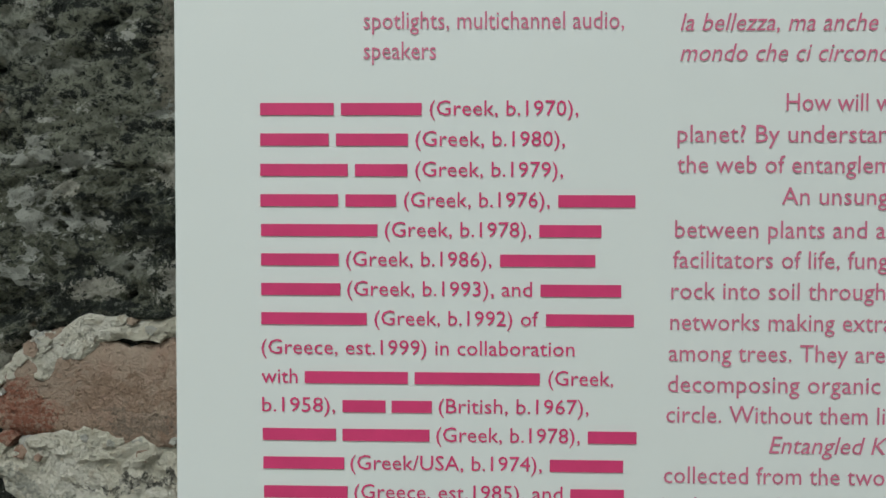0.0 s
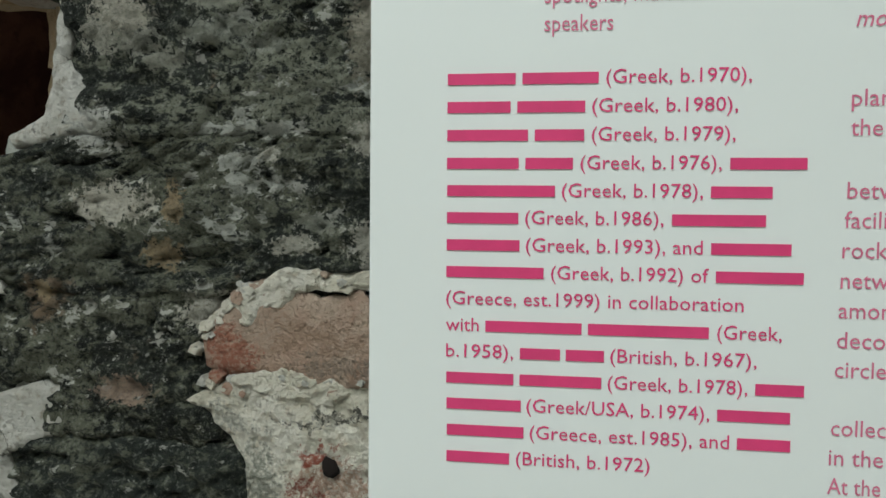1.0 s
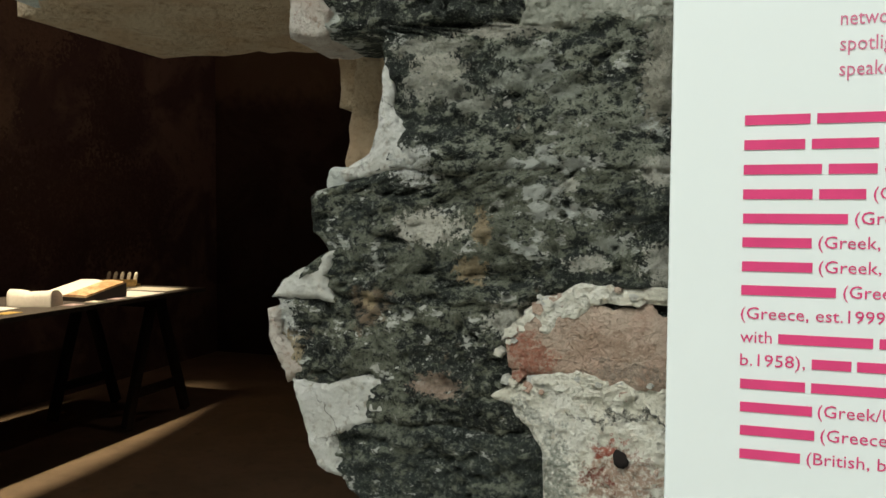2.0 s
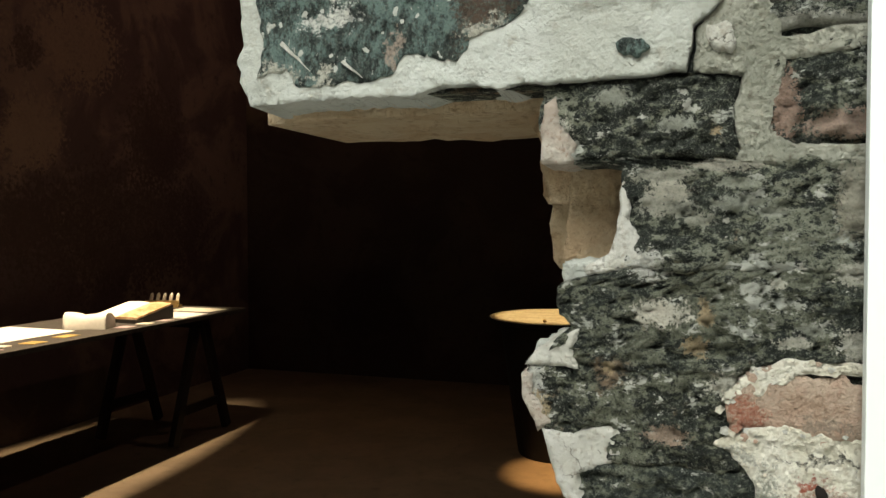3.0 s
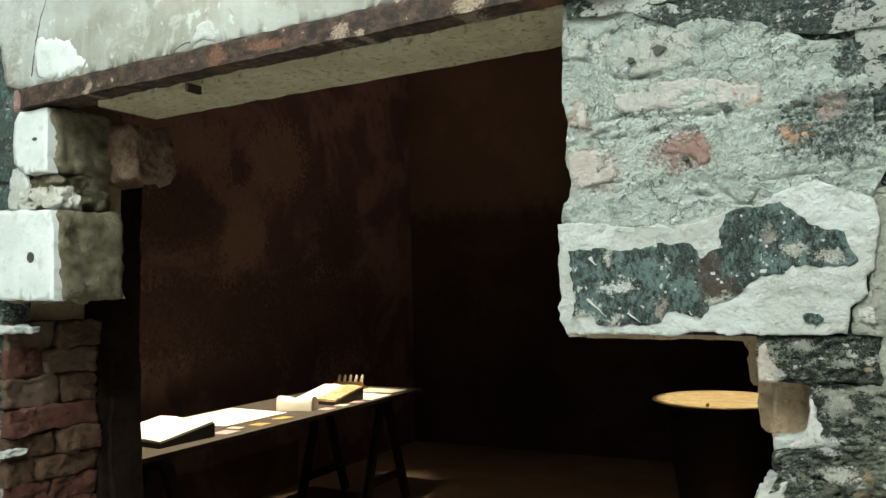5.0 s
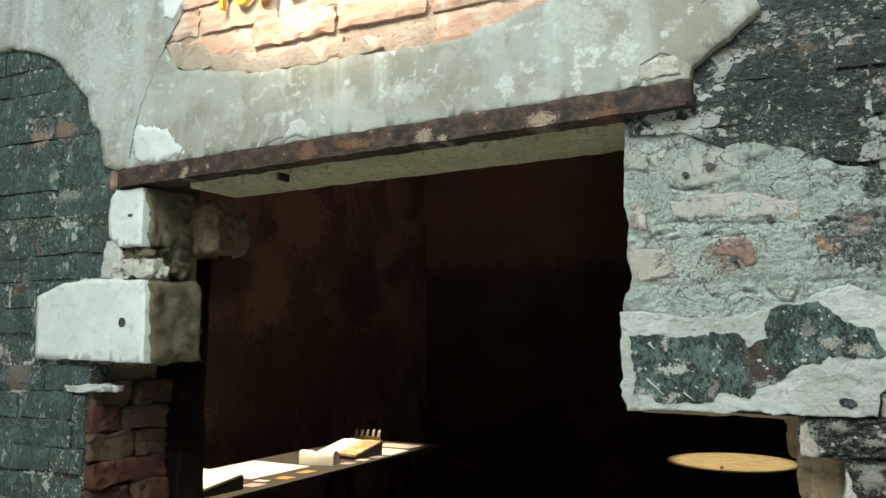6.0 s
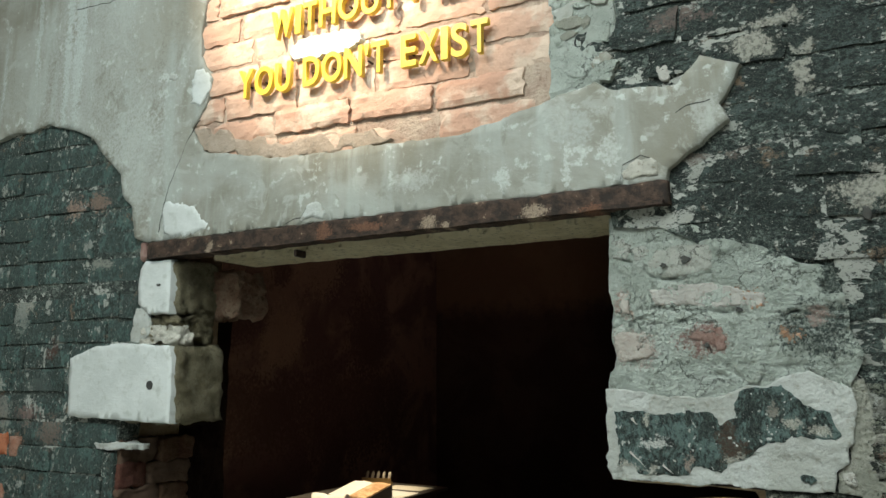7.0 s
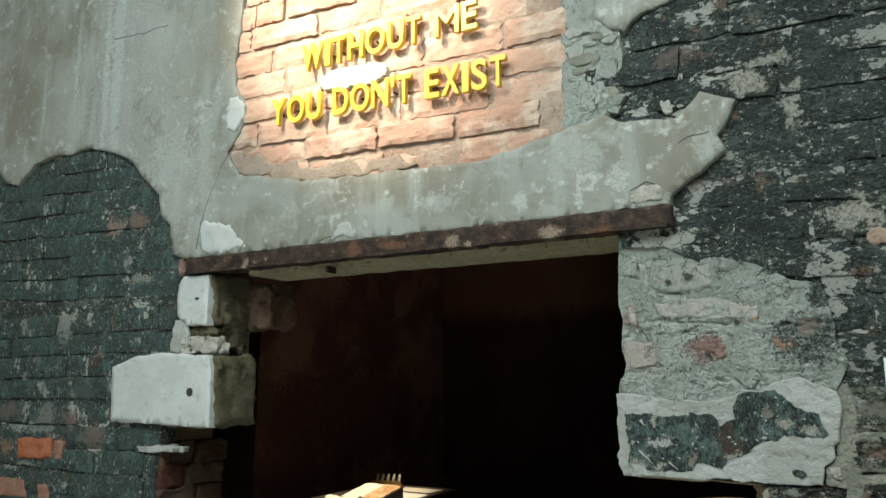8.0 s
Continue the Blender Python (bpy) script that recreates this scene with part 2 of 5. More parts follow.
def cellar_plaster(name, lit_band=False):
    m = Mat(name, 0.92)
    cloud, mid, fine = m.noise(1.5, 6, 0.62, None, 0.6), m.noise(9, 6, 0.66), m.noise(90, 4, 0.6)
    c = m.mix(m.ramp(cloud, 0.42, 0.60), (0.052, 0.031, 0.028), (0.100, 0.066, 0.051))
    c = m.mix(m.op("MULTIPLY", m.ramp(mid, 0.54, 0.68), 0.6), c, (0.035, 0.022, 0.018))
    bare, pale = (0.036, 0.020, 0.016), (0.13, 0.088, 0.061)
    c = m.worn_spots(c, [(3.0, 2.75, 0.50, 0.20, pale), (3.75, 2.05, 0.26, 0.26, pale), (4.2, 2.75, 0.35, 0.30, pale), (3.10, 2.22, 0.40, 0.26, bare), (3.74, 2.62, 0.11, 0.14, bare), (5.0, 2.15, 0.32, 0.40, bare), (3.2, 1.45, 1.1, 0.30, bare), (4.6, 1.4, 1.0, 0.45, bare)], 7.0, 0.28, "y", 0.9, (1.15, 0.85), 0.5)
    # lit band above about 2.4 m and dimmer wall below, put into the colour
    if lit_band:
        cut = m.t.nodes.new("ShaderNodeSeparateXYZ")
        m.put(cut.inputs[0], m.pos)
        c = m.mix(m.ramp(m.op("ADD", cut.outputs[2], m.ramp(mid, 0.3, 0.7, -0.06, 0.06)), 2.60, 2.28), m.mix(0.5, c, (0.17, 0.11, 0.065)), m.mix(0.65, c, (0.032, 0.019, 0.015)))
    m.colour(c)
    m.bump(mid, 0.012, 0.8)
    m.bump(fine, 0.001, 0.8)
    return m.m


C_PALE, C_LIME, C_TAN, C_PINK, C_ORANGE = (0.47, 0.455, 0.385), (0.60, 0.60, 0.55), (0.36, 0.275, 0.165), (0.40, 0.27, 0.21), (0.52, 0.29, 0.17)
C_RUSSET, C_INKY = (0.07, 0.045, 0.03), (0.035, 0.05, 0.045)
SPOTS = [
    (-2.40, 2.29, 0.040, 0.030, C_PINK), (-2.29, 2.30, 0.045, 0.032, (0.32, 0.21, 0.16)), (-2.63, 1.985, 0.05, 0.028, C_PALE), (-2.26, 2.10, 0.05, 0.018, C_PALE),
    # cavity at x -2.46: rusty brown, its inner shade put into the colour
    (-2.46, 1.84, 0.025, 0.032, (0.08, 0.035, 0.024)), (-2.52, 1.72, 0.06, 0.03, (0.10, 0.12, 0.11)), (-2.45, 1.58, 0.05, 0.045, (0.23, 0.17, 0.14)),
    (-0.16, 1.70, 0.04, 0.012, (0.22, 0.16, 0.12)), (-0.14, 1.61, 0.04, 0.02, (0.16, 0.10, 0.07)), (-0.16, 1.52, 0.018, 0.025, (0.26, 0.17, 0.13)), (-0.195, 1.62, 0.012, 0.10, (0.32, 0.32, 0.27)), (-0.15, 1.585, 0.06, 0.012, (0.33, 0.33, 0.28)),
    (-0.28, 2.44, 0.05, 0.012, C_PALE), (-0.24, 2.34, 0.015, 0.05, C_PALE), (-0.33, 2.40, 0.04, 0.02, C_PALE), (-0.47, 2.49, 0.05, 0.02, (0.19, 0.14, 0.12)), (-0.42, 2.20, 0.10, 0.012, (0.17, 0.14, 0.115)),
    (-0.15, 2.09, 0.05, 0.03, C_PALE)]
GREEN_SPOTS = [
    (-2.92, 1.66, 0.06, 0.03, (0.20, 0.13, 0.11)), (-2.70, 1.64, 0.05, 0.04, (0.26, 0.25, 0.22)), (-2.57, 1.63, 0.05, 0.03, (0.25, 0.17, 0.15)), (-2.93, 1.53, 0.04, 0.03, (0.33, 0.20, 0.13)),
    (-2.62, 1.54, 0.03, 0.03, (0.30, 0.16, 0.10)), (-2.80, 1.60, 0.12, 0.010, (0.36, 0.37, 0.32)), (-2.85, 1.47, 0.10, 0.008, (0.36, 0.37, 0.32)), (-2.86, 2.02, 0.03, 0.04, (0.16, 0.12, 0.10)), (-2.64, 1.95, 0.03, 0.05, (0.34, 0.36, 0.32))]
DARK = dark_paint("dark_painted_brick", (0.75, 1, 1.25), 0.546, (0.084, 0.114, 0.101), grain=0.85, chip=95.0, relief=2.2, spots=SPOTS[6:], frayed=(20.0, 0.13))
DARK_GREEN = dark_paint("green_black_painted_brick", (1.15, 1, 0.8), 0.58, (0.100, 0.170, 0.154), grain=0.65, dark=1.9, relief=2.0, spots=SPOTS[:7] + GREEN_SPOTS, frayed=(20.0, 0.13), uneven=0.45, fade=(0.060, 0.092, 0.082))
NEAR_SPOTS = [
    (-0.262, 1.366, 0.020, 0.010, (0.60, 0.57, 0.48)), (-0.228, 1.366, 0.006, 0.010, C_TAN), (-0.235, 1.340, 0.009, 0.007, C_TAN), (-0.177, 1.390, 0.005, 0.005, C_PALE),
    (-0.121, 1.400, 0.014, 0.008, C_PALE), (-0.121, 1.346, 0.014, 0.012, C_PALE), (-0.302, 1.320, 0.005, 0.006, C_TAN), (-0.258, 1.268, 0.015, 0.007, (0.34, 0.25, 0.19)),
    (-0.364, 1.300, 0.008, 0.030, C_LIME), (-0.362, 1.280, 0.010, 0.014, C_TAN), (-0.347, 1.503, 0.014, 0.022, C_PALE),
    (-0.205, 1.310, 0.02, 0.01, C_PALE), (-0.125, 1.445, 0.012, 0.020, (0.28, 0.26, 0.20)),
    (-0.275, 1.405, 0.012, 0.012, C_LIME), (-0.220, 1.508, 0.004, 0.004, C_TAN),
    (-0.262, 1.474, 0.022, 0.006, (0.36, 0.35, 0.29)), (-0.250, 1.450, 0.014, 0.008, (0.30, 0.30, 0.25)), (-0.205, 1.452, 0.020, 0.006, (0.29, 0.30, 0.25)), (-0.118, 1.462, 0.016, 0.028, (0.33, 0.31, 0.25)), (-0.215, 1.482, 0.03, 0.004, (0.36, 0.34, 0.28)), (-0.172, 1.525, 0.010, 0.025, (0.33, 0.22, 0.17)), (-0.13, 1.51, 0.03, 0.010, (0.33, 0.23, 0.18)),
    (-0.268, 1.452, 0.012, 0.010, (0.38, 0.37, 0.31)), (-0.255, 1.462, 0.014, 0.008, (0.42, 0.40, 0.33)), (-0.235, 1.440, 0.010, 0.006, (0.36, 0.36, 0.30)), (-0.205, 1.468, 0.016, 0.005, (0.32, 0.33, 0.27)), (-0.180, 1.446, 0.012, 0.005, (0.30, 0.31, 0.26)), (-0.300, 1.538, 0.014, 0.007, (0.30, 0.31, 0.26)), (-0.250, 1.515, 0.012, 0.006, (0.32, 0.33, 0.28)), (-0.152, 1.356, 0.012, 0.004, (0.30, 0.31, 0.26)), (-0.165, 1.345, 0.012, 0.004, C_PALE),
    (-0.14, 1.62, 0.03, 0.010, (0.30, 0.20, 0.15)), (-0.165, 1.652, 0.02, 0.010, (0.36, 0.35, 0.30)), (-0.13, 1.70, 0.05, 0.015, (0.26, 0.25, 0.21)), (-0.15, 1.582, 0.05, 0.012, (0.36, 0.35, 0.30)), (-0.185, 1.70, 0.012, 0.05, (0.36, 0.36, 0.31))]
DARK_NEAR = dark_paint("dark_painted_stone", (0.8, 1, 1.3), 0.612, (0.142, 0.148, 0.106), grain=1.0, chip=190.0, spots=[p for p in NEAR_SPOTS if p[1] < 1.41],
    frayed=(70.0, 0.022, "x", 0.95, (1.06, 0.94), 0.6), ink=((0.008, 0.010, 0.0075), (0.044, 0.051, 0.038)), relief=1.9, haze_at=(0.502, 0.532), clumps=0.10)
WORN_NEAR = dark_paint("worn_dark_painted_stone", (0.8, 1, 1.3), 0.578, (0.225, 0.235, 0.178), grain=1.0, chip=190.0, spots=[p for p in NEAR_SPOTS if p[1] > 1.39],
    frayed=(70.0, 0.022, "x", 0.95, (1.06, 0.94), 0.6), ink=((0.008, 0.010, 0.0075), (0.044, 0.051, 0.038)), relief=1.9, haze_at=(0.502, 0.532), clumps=0.10)
DARK_BLOCK = dark_paint("dark_paint_on_block", (1.2, 1, 0.75), 0.60, (0.112, 0.166, 0.152), False, grain=0.7, dark=1.25, haze_at=(0.475, 0.56), rarer=0.035, chip=150.0, spots=[
    (-0.420, 1.635, 0.016, 0.045, C_RUSSET), (-0.400, 1.620, 0.022, 0.012, C_RUSSET), (-0.556, 1.622, 0.026, 0.007, C_LIME), (-0.540, 1.632, 0.012, 0.006, C_LIME), (-0.614, 1.575, 0.022, 0.012, C_PALE),
    (-0.570, 1.668, 0.007, 0.012, C_PALE), (-0.303, 1.668, 0.014, 0.012, C_PALE), (-0.260, 1.660, 0.014, 0.010, C_PALE), (-0.338, 1.690, 0.010, 0.014, (0.26, 0.24, 0.20)), (-0.49, 1.59, 0.008, 0.014, (0.34, 0.27, 0.22)),
    (-0.565, 1.571, 0.010, 0.006, C_PALE), (-0.420, 1.683, 0.014, 0.006, C_LIME), (-0.405, 1.600, 0.02, 0.01, C_PALE)], frayed=(45.0, 0.06))
# paler than the bricks: worn paint, and lit ledges put into the joint tone
PAINTED_BED = dark_paint("dark_painted_mortar", (0.8, 1, 1.2), 0.54, (0.15, 0.18, 0.155), grain=0.8)
PINK_BED = mineral("pink_mortar", (0.40, 0.29, 0.22), (0.50, 0.40, 0.31), (0.22, 0.14, 0.10), 14, 0.006, pits=0.5)
CEMENT = mineral("rough_cement", (0.435, 0.48, 0.418), (0.55, 0.60, 0.535), (0.235, 0.25, 0.205), 12, 0.016, pits=0.5, stretch=(0.9, 1, 1.1), cracks=18.0, spots=[
    (-0.250, 1.835, 0.065, 0.045, C_INKY), (-0.455, 1.828, 0.040, 0.028, (0.29, 0.17, 0.14)), (-0.610, 1.902, 0.010, 0.026, (0.46, 0.33, 0.27)), (-0.296, 1.830, 0.013, 0.012, C_ORANGE),
    (-0.590, 1.815, 0.040, 0.030, (0.45, 0.37, 0.32)), (-0.365, 1.906, 0.020, 0.006, (0.36, 0.17, 0.09)), (-0.245, 1.865, 0.018, 0.012, (0.38, 0.29, 0.25)), (-0.40, 2.05, 0.05, 0.02, C_INKY),
    # tiny spot at z 1.808: a nail hole's shade in the colour
    (-0.30, 1.99, 0.03, 0.01, C_INKY), (-0.443, 1.808, 0.005, 0.005, (0.03, 0.025, 0.02)), (-0.22, 1.93, 0.02, 0.03, C_INKY)])
LIME = mineral("white_lime", (0.372, 0.385, 0.345), (0.45, 0.468, 0.435), (0.27, 0.258, 0.215), 10, 0.005, pits=0.25)
CHALK = mineral("chalky_lime", (0.56, 0.55, 0.49), (0.66, 0.65, 0.60), (0.36, 0.32, 0.25), 30, 0.006, pits=0.35, cracks=26.0)
PALE = mineral("pale_lime_chips", (0.46, 0.45, 0.38), (0.62, 0.60, 0.52), (0.24, 0.20, 0.14), 26, 0.006, pits=0.5)
TAN = mineral("tan_mortar", (0.50, 0.36, 0.225), (0.58, 0.46, 0.31), (0.30, 0.20, 0.115), 18, 0.008, pits=0.4)
OLIVE = mineral("olive_mortar", (0.19, 0.165, 0.098), (0.265, 0.238, 0.155), (0.11, 0.095, 0.06), 22, 0.016, pits=0.6)
BROWN_STONE = mineral("brown_stone", (0.28, 0.165, 0.11), (0.36, 0.26, 0.18), (0.14, 0.055, 0.035), 16, 0.010, pits=0.5)
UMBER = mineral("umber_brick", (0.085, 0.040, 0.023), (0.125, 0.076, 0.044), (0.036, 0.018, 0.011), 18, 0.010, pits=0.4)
STONE = mineral("white_stone", (0.46, 0.485, 0.46), (0.54, 0.565, 0.54), (0.37, 0.385, 0.35), 6, 0.0015, 0.8)
PINK = mineral("pink_brick_face", (0.47, 0.32, 0.24), (0.52, 0.41, 0.32), (0.36, 0.21, 0.145), 16, 0.006, pits=0.3, frayed=(60.0, 0.05), spots=[
    (-0.198, 1.290, 0.013, 0.014, (0.34, 0.13, 0.085)), (-0.160, 1.300, 0.03, 0.008, (0.36, 0.25, 0.18)), (-0.182, 1.305, 0.012, 0.010, (0.47, 0.36, 0.28)), (-0.14, 1.285, 0.02, 0.006, (0.28, 0.22, 0.17))])
PALE_BED = mineral("crumbling_lime", (0.70, 0.66, 0.54), (0.80, 0.77, 0.67), (0.52, 0.45, 0.33), 30, 0.006, pits=0.3, frayed=(60.0, 0.05), spots=[
    (-0.143, 1.220, 0.022, 0.016, (0.40, 0.26, 0.19)), (-0.182, 1.215, 0.012, 0.03, (0.27, 0.28, 0.23)), (-0.153, 1.239, 0.007, 0.005, (0.36, 0.09, 0.055)), (-0.158, 1.222, 0.008, 0.004, (0.24, 0.07, 0.05)), (-0.205, 1.258, 0.014, 0.008, (0.36, 0.36, 0.31)), (-0.14, 1.258, 0.03, 0.0025, (0.06, 0.06, 0.05))])
JOINT = mineral("pale_green_mortar", (0.30, 0.305, 0.25), (0.40, 0.40, 0.335), (0.16, 0.15, 0.11), 22, 0.008, pits=0.5)
PALE_BRICK = mineral("limed_pink_brick", (0.40, 0.385, 0.345), (0.47, 0.46, 0.415), (0.31, 0.27, 0.235), 18, 0.005, pits=0.3)
ROSY_LIME = mineral("rosy_lime", (0.50, 0.42, 0.35), (0.60, 0.55, 0.48), (0.36, 0.25, 0.19), 40, 0.006, pits=0.4)
PALE_CEMENT = mineral("pale_stone_in_render", (0.40, 0.415, 0.36), (0.50, 0.51, 0.45), (0.22, 0.21, 0.17), 22, 0.008, pits=0.6, cracks=30.0)
ROSE_BRICK = mineral("rose_brick_face", (0.385, 0.345, 0.30), (0.44, 0.41, 0.36), (0.33, 0.27, 0.23), 24, 0.004, pits=0.3)
DUSKY_BRICK = mineral("dusky_red_brick_face", (0.27, 0.165, 0.135), (0.34, 0.235, 0.195), (0.19, 0.11, 0.09), 30, 0.005, pits=0.3)
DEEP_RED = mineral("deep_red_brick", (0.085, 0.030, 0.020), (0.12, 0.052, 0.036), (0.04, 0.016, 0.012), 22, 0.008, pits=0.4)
SKIM = mineral("pinkish_skim_over_brick", (0.33, 0.265, 0.20), (0.40, 0.325, 0.255), (0.27, 0.235, 0.185), 13, 0.004, pits=0.3)
SALMON = mineral("salmon_brick_with_paint", (0.36, 0.17, 0.11), (0.42, 0.25, 0.18), (0.06, 0.06, 0.05), 26, 0.006, pits=0.9)
ORANGE = mineral("orange_brick_face", (0.52, 0.27, 0.15), (0.56, 0.36, 0.24), (0.30, 0.15, 0.09), 30, 0.004)
VERMILION = mineral("vermilion_brick", (0.42, 0.12, 0.05), (0.48, 0.19, 0.10), (0.20, 0.07, 0.04), 20, 0.005)
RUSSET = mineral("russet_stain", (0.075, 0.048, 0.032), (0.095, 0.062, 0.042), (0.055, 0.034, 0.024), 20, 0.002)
BRICK = bare_brick("bare_pink_brick", (0.45, 0.265, 0.185), (0.51, 0.345, 0.255), (0.57, 0.46, 0.36))
PLASTER = grey_plaster()
STEEL = rusted_steel()
SOFFIT = mineral("soffit_concrete", (0.68, 0.60, 0.38), (0.80, 0.72, 0.49), (0.15, 0.125, 0.07), 12, 0.016, pits=0.9)
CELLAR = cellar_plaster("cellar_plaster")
CELLAR_LIT_BAND = cellar_plaster("cellar_plaster_lit_band", True)
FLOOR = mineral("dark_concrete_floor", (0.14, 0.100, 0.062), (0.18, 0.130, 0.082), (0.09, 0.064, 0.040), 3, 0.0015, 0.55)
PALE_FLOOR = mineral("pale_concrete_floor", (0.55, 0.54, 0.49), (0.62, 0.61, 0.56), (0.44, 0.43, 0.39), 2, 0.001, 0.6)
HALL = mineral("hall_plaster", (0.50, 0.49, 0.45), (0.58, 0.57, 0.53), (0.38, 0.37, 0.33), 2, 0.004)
# flat dark colours standing for the shade inside holes and cracks
HOLE_SHADE = plain("hole_shade", (0.010, 0.007, 0.006), 0.95)
CRACK = plain("crack_shadow", (0.05, 0.05, 0.045), 0.95)
BOARD = plain("board_white", (0.65, 0.69, 0.675), 0.42, 0, 0.012, 2.5, 0.00005)
INK = plain("crimson_ink", (0.60, 0.042, 0.155), 0.5, 0, 0.06)
INK_LIGHT = plain("crimson_ink_light", (0.56, 0.14, 0.235), 0.5, 0, 0.06)
YELLOW = plain("yellow_enamel", (0.76, 0.53, 0.06), 0.32, 0, 0.06)
BLACK = plain("black_stain_wood", (0.014, 0.011, 0.009), 0.55)
TABLETOP = plain("grey_felt_top", (0.055, 0.047, 0.039), 0.9, 0, 0.2)
PAPER = plain("white_paper", (0.66, 0.64, 0.58), 0.8, 0, 0.05)
CREAM = plain("cream_paper", (0.60, 0.55, 0.45), 0.8, 0, 0.08)
BROWN_PRINT = mineral("brown_printed_page", (0.42, 0.24, 0.11), (0.62, 0.44, 0.26), (0.20, 0.10, 0.05), 18, 0.0003)
MAUVE = plain("mauve_card", (0.40, 0.30, 0.30), 0.8)
OCHRE = plain("ochre_card", (0.38, 0.26, 0.08), 0.8)
BRASS = plain("brass", (0.70, 0.50, 0.22), 0.35, 0.9)
GLASS = plain("frosted_vial", (0.72, 0.66, 0.52), 0.25)
DRUM = plain("black_drum_skin", (0.006, 0.005, 0.0045), 0.85)
GOLD = mineral("gilded_drum_top", (0.60, 0.47, 0.25), (0.74, 0.62, 0.38), (0.36, 0.24, 0.10), 9, 0.0008, 0.55)

from mathutils import geometry

# ---------------------------------------------------------------- mesh helpers


def obj(name, bm, material, parent=None, label=""):
    me = bpy.data.meshes.new(name)
    bmesh.ops.recalc_face_normals(bm, faces=bm.faces)
    bm.to_mesh(me)
    bm.free()
    me.materials.append(material)
    ob = new(name, me)
    if parent is not None:
        ob.parent = parent
    if label:
        ob["label"] = label
    return ob


def part(name, bm, material, parent, label=""):
    return obj(name, bm, material, parent, label)


def box(bm, x0, x1, y0, y1, z0, z1, bevel=0.0, m=None):
    r = bmesh.ops.create_cube(bm, size=1.0)
    vs = r["verts"]
    for v in vs:
        v.co = Vector((x0 + (v.co.x + 0.5) * (x1 - x0), y0 + (v.co.y + 0.5) * (y1 - y0), z0 + (v.co.z + 0.5) * (z1 - z0)))
    if m is not None:
        bmesh.ops.transform(bm, matrix=m, verts=vs)
    if bevel:
        es = list({e for v in vs for e in v.link_edges})
        bmesh.ops.bevel(bm, geom=es, offset=bevel, segments=2, affect="EDGES", profile=0.6)
    return bm


def ragged(points, step, amount, seed):
    """A closed outline cut into short steps that wander off the straight line."""
    out = []
    for i, (x, z) in enumerate(points):
        x2, z2 = points[(i + 1) % len(points)]
        length = math.hypot(x2 - x, z2 - z)
        n = max(1, int(length / step))
        for k in range(n):
            f = k / n
            px, pz = x + (x2 - x) * f, z + (z2 - z) * f
            a = amount
            d1 = noise.noise_vector(Vector((px * 22, pz * 22, seed)))
            d2 = noise.noise_vector(Vector((px * 90, pz * 90, seed + 5)))
            out.append((px + a * (d1.x + 0.5 * d2.x), pz + a * (d1.z + 0.5 * d2.z)))
    return out


def smooth_corners(points, rounds=2):
    for _ in range(rounds):
        out = []
        for i, (x, z) in enumerate(points):
            x2, z2 = points[(i + 1) % len(points)]
            out += [(x * 0.78 + x2 * 0.22, z * 0.78 + z2 * 0.22), (x * 0.22 + x2 * 0.78, z * 0.22 + z2 * 0.78)]
        points = out
    return points


def frayed_edge(points, size, seed):
    """A rounded outline with uneven bays and nicks."""
    out = []
    for x, z in ragged(smooth_corners(points), max(0.0022, size * 0.018), 0.0, seed):
        dx = dz = 0.0
        for f, a in ((7.0, 0.10), (17.0, 0.055), (42.0, 0.03)):
            d = noise.noise_vector(Vector((x * f / size, z * f / size, seed + f)) * 0.5)
            dx, dz = dx + a * d.x, dz + a * d.z
        out.append((x + dx * size, z + dz * size))
    return out


def slab(bm, outline, y_front, y_back, flare=0.0):
    """An upright slab with that outline; its rim widens towards the back."""
    n = len(outline)
    area = sum(outline[i][0] * outline[(i + 1) % n][1] - outline[(i + 1) % n][0] * outline[i][1] for i in range(n))
    sgn = 1 if area > 0 else -1
    front = [bm.verts.new((x, y_front, z)) for x, z in outline]
    back = []
    for i, (x, z) in enumerate(outline):
        (xa, za), (xb, zb) = outline[i - 1], outline[(i + 1) % n]
        t = Vector((xb - xa, zb - za))
        if t.length > 1e-9:
            t.normalize()
        back.append(bm.verts.new((x + sgn * t.y * flare, y_back, z - sgn * t.x * flare)))
    for i in range(n):
        j = (i + 1) % n
        bm.faces.new((front[i], front[j], back[j], back[i]))
    bm.faces.new(front)
    bm.faces.new(list(reversed(back)))
    return bm


